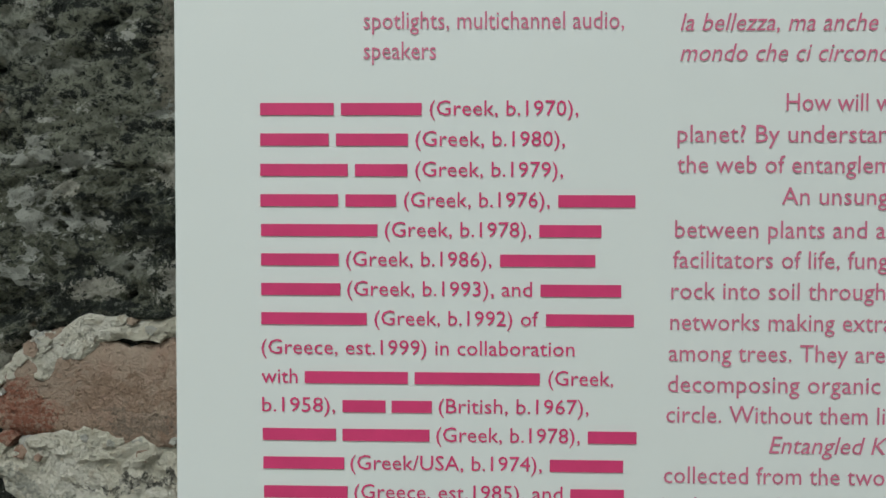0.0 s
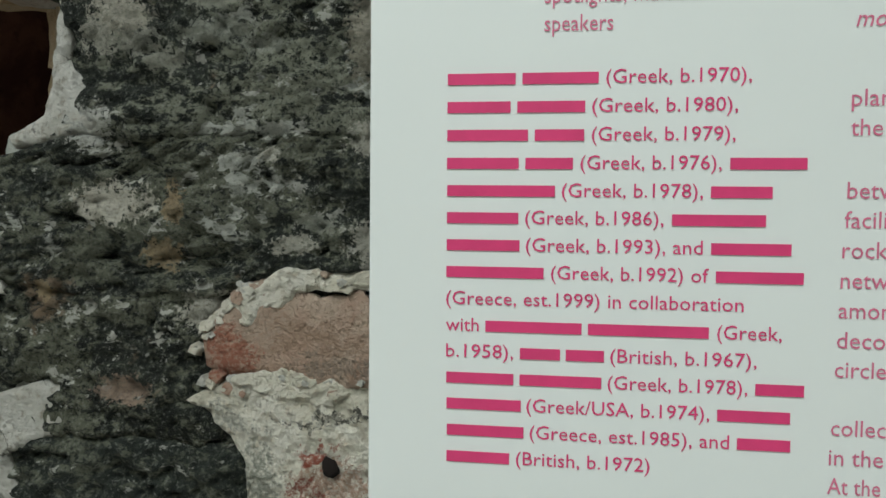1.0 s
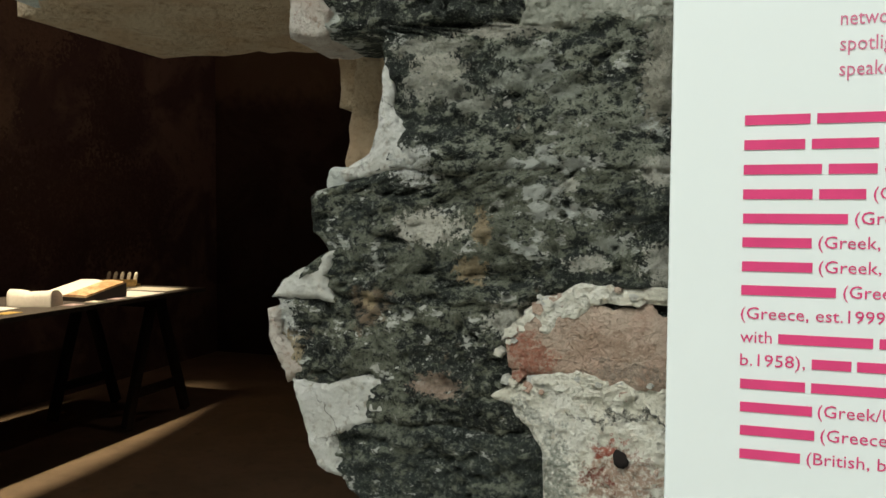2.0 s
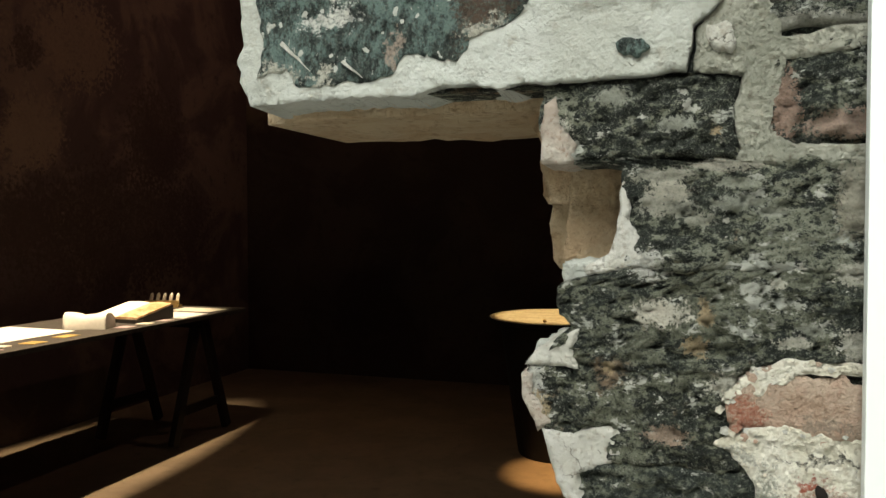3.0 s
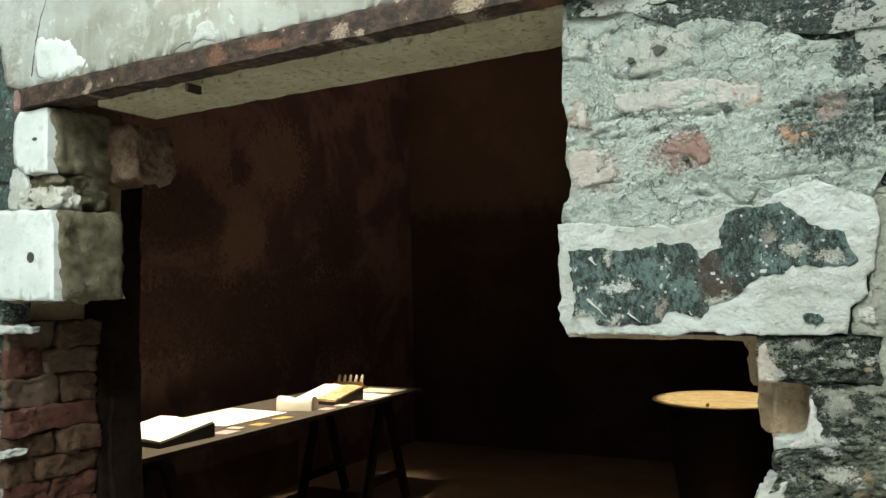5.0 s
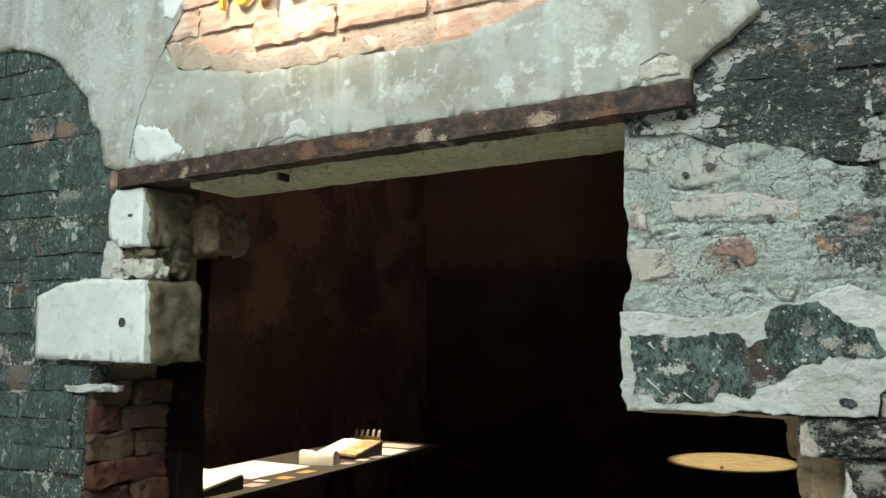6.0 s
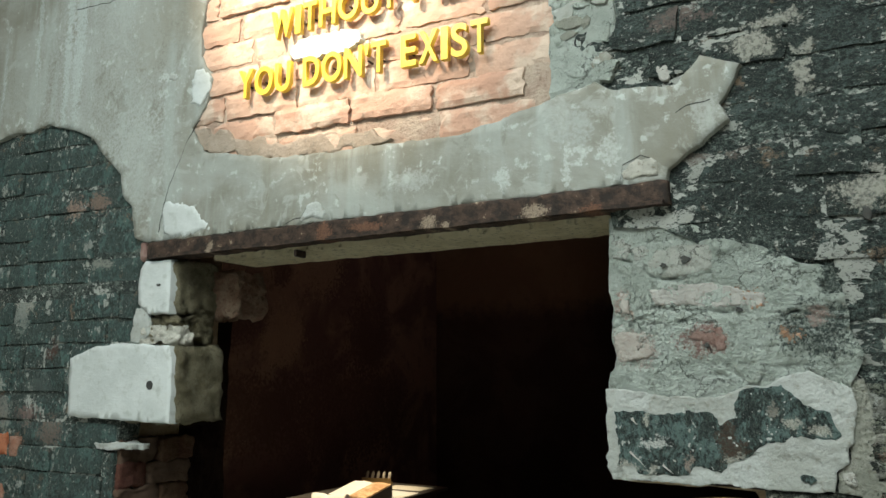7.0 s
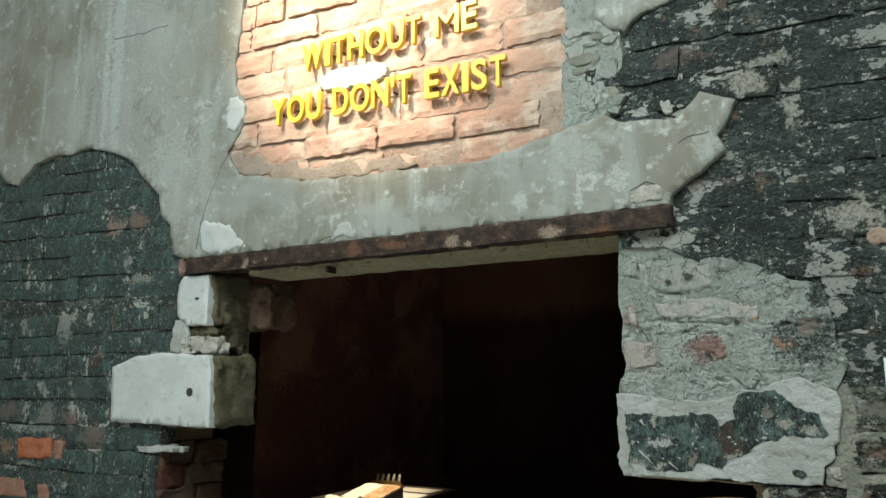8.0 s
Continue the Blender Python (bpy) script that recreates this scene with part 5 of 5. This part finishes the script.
# the unlit inner leaf: its shade is put into near-black brick colours
LEAF_SHADE = mineral("shaded_leaf_brick", (0.016, 0.0095, 0.007), (0.028, 0.018, 0.013), (0.007, 0.0045, 0.0035), 9, 0.02, 0.95, pits=0.5)
LEAF_SHADE.node_tree.nodes["Principled BSDF"].inputs["Specular IOR Level"].default_value = 0.02
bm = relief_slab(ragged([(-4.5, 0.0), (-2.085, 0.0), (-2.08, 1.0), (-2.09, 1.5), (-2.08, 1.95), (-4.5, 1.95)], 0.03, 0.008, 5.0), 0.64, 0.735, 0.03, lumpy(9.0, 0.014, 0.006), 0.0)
part("inner_leaf", bm, LEAF_SHADE, wall, "inner leaf of the wall, its shade put into a near-black colour")
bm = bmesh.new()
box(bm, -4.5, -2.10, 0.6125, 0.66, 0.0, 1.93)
part("inner_leaf", bm, LEAF_SHADE, wall)

# ---------------------------------------------------------------- text board
PX = 0.0002323
X0 = -0.084
bm = bmesh.new()
box(bm, -0.120, 0.56, 0.317, 0.331, 0.98, 1.80, 0.0012)
board = tagged(obj("text_board", bm, BOARD), "white exhibition text board with crimson print", "text panel")
BOARD_FACE = 0.3166
PRINT = {"crimson_ink": bmesh.new(), "crimson_ink_light": bmesh.new()}


def print_mesh(text, x0, x1, base, size, mat, shear=0.0):
    """Printed words, fitted between x0 and x1 on their base line."""
    cu = bpy.data.curves.new("print", "FONT")
    cu.body, cu.size, cu.shear, cu.resolution_u = text, 1.0, shear, 2
    tmp = bpy.data.objects.new("print", cu)
    scene.collection.objects.link(tmp)
    me = bpy.data.meshes.new_from_object(tmp.evaluated_get(bpy.context.evaluated_depsgraph_get()))
    bpy.data.objects.remove(tmp)
    xs = [v.co.x for v in me.vertices]
    lo, hi = min(xs), max(xs)
    for v in me.vertices:
        v.co = Vector((x0 + (v.co.x - lo) / (hi - lo) * (x1 - x0), BOARD_FACE, base + v.co.y * size))
    PRINT[mat.name].from_mesh(me)
    bpy.data.meshes.remove(me)


def bar(px0, px1, base, height=0.0050):
    bm = bmesh.new()
    box(bm, X0 + (px0 - 461) * PX, X0 + (px1 - 461) * PX, BOARD_FACE - 0.0001, BOARD_FACE + 0.0002, base, base + height)
    part("printed_bar", bm, INK, board)


def words(text, px0, px1, base, size=0.0089, mat=None, shear=0.0):
    print_mesh(text, X0 + (px0 - 461) * PX, X0 + (px1 - 461) * PX, base, size, mat or INK, shear)


LINES = [
    (1.4200, [(461, 592), (605, 748), ("(Greek, b.1970),", 762, 1024)]),
    (1.4075, [(461, 583), (596, 724), ("(Greek, b.1980),", 737, 1001)]),
    (1.3950, [(461, 617), (630, 723), ("(Greek, b.1979),", 737, 998)]),
    (1.3825, [(461, 600), (613, 703), ("(Greek, b.1976),", 717, 975), (990, 1125)]),
    (1.3702, [(462, 670), ("(Greek, b.1978),", 683, 943), (957, 1066)]),
    (1.3580, [(462, 601), ("(Greek, b.1986),", 614, 873), (888, 1056)]),
    (1.3457, [(462, 604), ("(Greek, b.1993), and", 616, 945), (960, 1102)]),
    (1.3335, [(462, 651), ("(Greek, b.1992) of", 665, 957), (970, 1125)]),
    (1.3212, [("(Greece, est.1999) in collaboration", 462, 1021)]),
    (1.3090, [("with", 462, 527), (540, 725), (737, 960), ("(Greek,", 975, 1090)]),
    (1.2970, [("b.1958),", 463, 595), (608, 685), (696, 768), ("(British, b.1967),", 780, 1047)]),
    (1.2850, [(464, 596), (608, 764), ("(Greek, b.1978),", 776, 1032), (1046, 1132)]),
    (1.2730, [(465, 611), ("(Greek/USA, b.1974),", 622, 965), (979, 1109)]),
    (1.2608, [(466, 617), ("(Greece, est.1985), and", 629, 1002), (1016, 1111)]),
    (1.2485, [(466, 590), ("(British, b.1972)", 603, 858)]),
]
for base, runs in LINES:
    for run in runs:
        if len(run) == 2:
            bar(*run, base)
        else:
            words(*run, base)
SERIF = [
    ("spotlights, multichannel audio,", 645, 1102, 1.4552, 0), ("speakers", 645, 773, 1.4430, 0), ("netwo", 645, 735, 1.4675, 0),
    ("la bellezza, ma anche s", 1200, 1568, 1.4542, 0.25), ("mondo che ci circonda", 1200, 1578, 1.4420, 0.25),
    ("How will w", 1385, 1568, 1.4220, 0), ("planet? By understan", 1197, 1562, 1.4092, 0), ("the web of entanglem", 1197, 1568, 1.3968, 0),
    ("An unsung", 1380, 1564, 1.3840, 0), ("between plants and an", 1195, 1580, 1.3704, 0), ("facilitators of life, fung", 1192, 1566, 1.3580, 0),
    ("rock into soil through", 1190, 1562, 1.3452, 0), ("networks making extra", 1189, 1576, 1.3324, 0), ("among trees. They are", 1187, 1564, 1.3196, 0),
    ("decomposing organic", 1186, 1557, 1.3068, 0), ("circle. Without them li", 1184, 1566, 1.2942, 0), ("Entangled K", 1365, 1572, 1.2818, 0.25),
    ("collected from the two", 1181, 1568, 1.2690, 0), ("in the mycology depa", 1179, 1540, 1.2562, 0), ("At the", 1178, 1270, 1.2436, 0),
]
for text, a, b, base, shear in SERIF:
    words(text, a, b, base, 0.0103, INK_LIGHT, shear)
for mat in (INK, INK_LIGHT):
    me = bpy.data.meshes.new("printed_text")
    PRINT[mat.name].to_mesh(me)
    me.materials.append(mat)
    ob = tagged(new("printed_text", me), "small crimson printed words", kind="stuff")
    ob.parent = board

# ---------------------------------------------------------------- the lettered sign


def sign_word(text, x0, x1, z0, height, tilt):
    cu = bpy.data.curves.new("letter", "FONT")
    cu.body, cu.size, cu.extrude, cu.bevel_depth, cu.resolution_u, cu.offset = text, 1.0, 0.06, 0.006, 4, 0.0 if text == "M" else 0.014
    tmp = bpy.data.objects.new("letter", cu)
    scene.collection.objects.link(tmp)
    me = bpy.data.meshes.new_from_object(tmp.evaluated_get(bpy.context.evaluated_depsgraph_get()))
    bpy.data.objects.remove(tmp)
    xs, ys = [v.co.x for v in me.vertices], [v.co.y for v in me.vertices]
    lo, hi, top = min(xs), max(xs), max(ys)
    for v in me.vertices:
        x = x0 + (v.co.x - lo) / (hi - lo) * (x1 - x0)
        v.co = Vector((x, 0.317 - v.co.z * 0.12, z0 + tilt * (x - x0) + v.co.y / top * height))
    me.materials.clear()
    me.materials.append(YELLOW)
    ob = new("letter", me)
    return ob


sign = tagged(new("lettered_sign"), "raised yellow letters mounted on bare brick", "sign")
sign.location = (-1.27, 0.33, 2.5)


def letters(text, spans, z0, height, tilt, x_start):
    for ch, (a, b) in zip(text, spans):
        ob = sign_word(ch, a, b, z0 + tilt * (a - x_start), height, tilt)
        ob.parent = sign
        ob.matrix_parent_inverse = Matrix.Translation(sign.location).inverted()
        bm = bmesh.new()
        xm = (a + b) / 2
        zm = z0 + tilt * (xm - x_start) + height * 0.45
        box(bm, xm - 0.002, xm + 0.002, 0.318, 0.340, zm - 0.002, zm + 0.002)
        part("pin", bm, STEEL, ob)


def spread(text, x0, x1):
    wide = {"W": 1.35, "M": 1.3, "I": 0.35, "'": 0.22, "O": 1.15, "U": 0.95, "E": 0.78, "T": 0.8, "S": 0.8, " ": 0.5, "D": 0.98, "N": 1.0, "X": 0.95, "Y": 0.95, "H": 0.95}
    total = sum(wide[c] + 0.14 for c in text) - 0.14
    k, x, out, kept = (x1 - x0) / total, x0, [], ""
    for c in text:
        if c != " ":
            out.append((x, x + wide[c] * k))
            kept += c
        x += (wide[c] + 0.14) * k
    return kept, out


for text, xa, xb, zb, hh, tl in (("WITHOUT ME", -1.557, -0.970, 2.673, 0.080, 0.0), ("YOU DON'T EXIST", -1.671, -0.890, 2.523, 0.081, -0.030)):
    kept, spans = spread(text, xa, xb)
    letters(kept, spans, zb, hh, tl, xa)

# ---------------------------------------------------------------- the lit display table
table = tagged(new("display_table"), "long dark trestle display table lit from above", "table")
table.location = (-3.7, 2.8, 0.0)


def table_part(name, bm, mat, label=""):
    ob = part(name, bm, mat, table, label)
    ob.matrix_parent_inverse = Matrix.Translation(table.location).inverted()
    return ob


bm = bmesh.new()
box(bm, -4.10, -3.31, 1.15, 4.47, 0.815, 0.842, 0.002)
table_part("tabletop", bm, TABLETOP, "grey board tabletop with a pale edge")
for yc in (1.96, 4.08):
    bm = bmesh.new()
    box(bm, -4.06, -3.36, yc - 0.03, yc + 0.03, 0.745, 0.815, 0.003)
    table_part("trestle_beam", bm, BLACK)
    for xc in (-4.0, -3.42):
        for s in (-1, 1):
            bm = bmesh.new()
            box(bm, -0.022, 0.022, -0.03, 0.03, -0.39, 0.385, 0.003, pose(xc, yc + s * 0.17, 0.385, s * 18, 0, 0))
            for v in bm.verts:
                v.co.z = max(v.co.z, 0.0)
            table_part("trestle_leg", bm, BLACK)
        bm = bmesh.new()
        box(bm, xc - 0.012, xc + 0.012, yc - 0.24, yc + 0.24, 0.19, 0.25, 0.002)
        table_part("trestle_brace", bm, BLACK)

TZ = 0.8425


def sheet(name, label, cat, mat, corners, thick=0.0015):
    """A sheet or card lying on the table."""
    bm = bmesh.new()
    low = [bm.verts.new((x, y, TZ)) for x, y in corners]
    up = [bm.verts.new((x, y, TZ + thick)) for x, y in corners]
    n = len(corners)
    for i in range(n):
        bm.faces.new((low[i], low[(i + 1) % n], up[(i + 1) % n], up[i]))
    bm.faces.new(up)
    bm.faces.new(low[::-1])
    return tagged(obj(name, bm, mat), label, cat, "papers on the table")


def open_book(x, y, turn, w, d, rise, page, label, second=None):
    """An open book on a dark wedge, its pages sloping up to the back."""
    m = pose(x, y, TZ, 0, 0, turn)
    bm = bmesh.new()
    vs = [bm.verts.new(m @ Vector(p)) for p in ((-w / 2, -d / 2, 0), (w / 2, -d / 2, 0), (w / 2, d / 2, 0), (-w / 2, d / 2, 0), (-w / 2, -d / 2, 0.022), (w / 2, -d / 2, 0.022), (w / 2, d / 2, rise), (-w / 2, d / 2, rise))]
    for f in ((0, 1, 2, 3), (4, 5, 6, 7), (0, 1, 5, 4), (1, 2, 6, 5), (2, 3, 7, 6), (3, 0, 4, 7)):
        bm.faces.new([vs[i] for i in f])
    book = tagged(obj("open_book", bm, BLACK), label, "book")
    slope = (rise - 0.022) / d
    for s, mat in ((-1, page), (1, second or page)):
        bm = bmesh.new()
        n = 8
        rows = []
        for i in range(n + 1):
            u = i / n
            px = s * u * (w / 2 - 0.004)
            lift = 0.004 + 0.016 * math.sin(min(1, u * 1.5 + 0.12) * math.pi / 2) * (1 - 0.55 * u)
            rows.append([m @ Vector((px, py, 0.023 + slope * (py + d / 2) + (lift if k < 2 else 0))) for k, py in enumerate((-d / 2 + 0.006, d / 2 - 0.006, d / 2 - 0.006, -d / 2 + 0.006))])
        vv = [[bm.verts.new(p) for p in r] for r in rows]
        for a, b in zip(vv, vv[1:]):
            for i in range(4):
                bm.faces.new((a[i], a[(i + 1) % 4], b[(i + 1) % 4], b[i]))
        bm.faces.new(vv[0])
        bm.faces.new(vv[-1][::-1])
        part("page_block", bm, mat, book)
    return book


open_book(-3.64, 2.17, -4, 0.46, 0.36, 0.075, PAPER, "open white book on a dark sloping stand")
open_book(-3.61, 3.66, -3, 0.36, 0.32, 0.085, PAPER, "open book with a brown picture on a dark stand", BROWN_PRINT)
sheet("paper_sheet", "large white paper sheet on the table", "paper", PAPER, [(-4.06, 2.58), (-3.58, 2.60), (-3.56, 3.14), (-4.07, 3.16)])
sheet("paper_sheet", "cream paper sheet on the table", "paper", CREAM, [(-4.06, 2.38), (-3.76, 2.40), (-3.76, 2.55), (-4.06, 2.55)])
sheet("paper_sheet", "white paper sheet near the table's far end", "paper", PAPER, [(-3.62, 3.80), (-3.34, 3.80), (-3.35, 4.08), (-3.64, 4.10)])
sheet("paper_sheet", "white paper sheet near the table's far end", "paper", CREAM, [(-3.72, 4.16), (-3.40, 4.16), (-3.38, 4.36), (-3.74, 4.36)])
sheet("paper_sheet", "white paper sheet near the table's end", "paper", PAPER, [(-3.95, 1.30), (-3.5, 1.30), (-3.5, 1.75), (-3.95, 1.75)])
for i, (x, y, w, d, mat, lab) in enumerate(((-3.43, 2.45, 0.10, 0.12, MAUVE, "mauve caption card on the table"), (-3.42, 2.72, 0.09, 0.10, OCHRE, "ochre specimen card on the table"), (-3.44, 2.95, 0.08, 0.12, OCHRE, "ochre specimen card on the table"),
                                           (-3.40, 3.35, 0.08, 0.10, MAUVE, "mauve caption card on the table"), (-3.40, 3.52, 0.08, 0.08, CREAM, "cream caption card on the table"), (-3.38, 3.68, 0.07, 0.09, MAUVE, "mauve caption card on the table"),
                                           (-3.38, 3.86, 0.07, 0.09, CREAM, "cream caption card on the table"), (-3.48, 2.58, 0.08, 0.06, CREAM, "cream caption card on the table"))):
    sheet("caption_card", lab, "card", mat, [(x - w / 2, y - d / 2), (x + w / 2, y - d / 2 + 0.01), (x + w / 2, y + d / 2), (x - w / 2, y + d / 2 - 0.01)], 0.003)
# a tented booklet, its leaves curling over
bm = bmesh.new()
mm = pose(-3.555, 3.20, TZ, 0, 0, 16)
CURL = [(0.0, 0.0), (0.001, 0.055), (0.008, 0.076), (0.030, 0.090), (0.075, 0.086), (0.115, 0.062), (0.128, 0.0)]
rows = []
for i in range(13):
    u = i / 12
    dip = 1 - 0.14 * math.exp(-((u - 0.42) / 0.07) ** 2) + 0.06 * math.cos(u * 5)
    rows.append([bm.verts.new(mm @ Vector((-0.125 + 0.25 * u, y - 0.006 * math.sin(u * 7), z * dip))) for y, z in CURL])
for ra, rb in zip(rows, rows[1:]):
    for k in range(len(CURL) - 1):
        bm.faces.new((ra[k], rb[k], rb[k + 1], ra[k + 1])).smooth = True
bm.faces.new(rows[0])
bm.faces.new(rows[-1][::-1])
tagged(obj("folded_booklet", bm, PAPER), "cream folded booklet standing on the table", "booklet")


def vial_rack(x, y, turn):
    m = pose(x, y, TZ, 0, 0, turn)
    bm = bmesh.new()
    box(bm, -0.13, 0.13, -0.035, 0.035, 0.0, 0.018, 0.002, m)
    rack = tagged(obj("vial_rack", bm, BRASS), "small brass rack holding five pale vials", "rack")
    bm = bmesh.new()
    box(bm, -0.13, 0.13, -0.02, -0.014, 0.018, 0.05, 0.001, m)
    part("rail", bm, BRASS, rack)
    for i in range(5):
        bm = bmesh.new()
        mi = m @ pose(-0.10 + i * 0.05, 0.0, 0.018, -12, 8, 0)
        bmesh.ops.create_cone(bm, cap_ends=True, segments=12, radius1=0.013, radius2=0.013, depth=0.07, matrix=mi @ pose(0, 0, 0.035))
        bmesh.ops.create_cone(bm, cap_ends=True, segments=12, radius1=0.013, radius2=0.006, depth=0.016, matrix=mi @ pose(0, 0, 0.078))
        part("vial", bm, GLASS, rack)


vial_rack(-3.92, 4.34, 12)

# ---------------------------------------------------------------- the drum
drum = tagged(new("display_drum"), "tall round black display drum with a glowing gilded top", "plinth")
drum.location = (-1.07, 4.49, 0.0)


def turned(rings, seg=56):
    bm = bmesh.new()
    rows = [[bm.verts.new((r * math.cos(2 * math.pi * i / seg), r * math.sin(2 * math.pi * i / seg), z)) for i in range(seg)] for r, z in rings]
    for a, b in zip(rows, rows[1:]):
        for i in range(seg):
            bm.faces.new((a[i], a[(i + 1) % seg], b[(i + 1) % seg], b[i])).smooth = True
    bm.faces.new(rows[0][::-1])
    bm.faces.new(rows[-1])
    return bm


part("drum_body", turned([(0.245, 0.0), (0.25, 0.01), (0.36, 0.80), (0.40, 0.83)]), DRUM, drum)
part("drum_rim", turned([(0.428, 0.8305), (0.436, 0.838), (0.436, 0.852), (0.430, 0.8555)]), DRUM, drum)
part("drum_top", turned([(0.426, 0.856), (0.426, 0.859), (0.422, 0.8605)]), GOLD, drum, "gilded drum top")
bm = bmesh.new()
bmesh.ops.create_uvsphere(bm, u_segments=12, v_segments=8, radius=0.012, matrix=pose(-0.02, -0.34, 0.870))
part("stud", bm, BRASS, drum, "small bright brass stud")
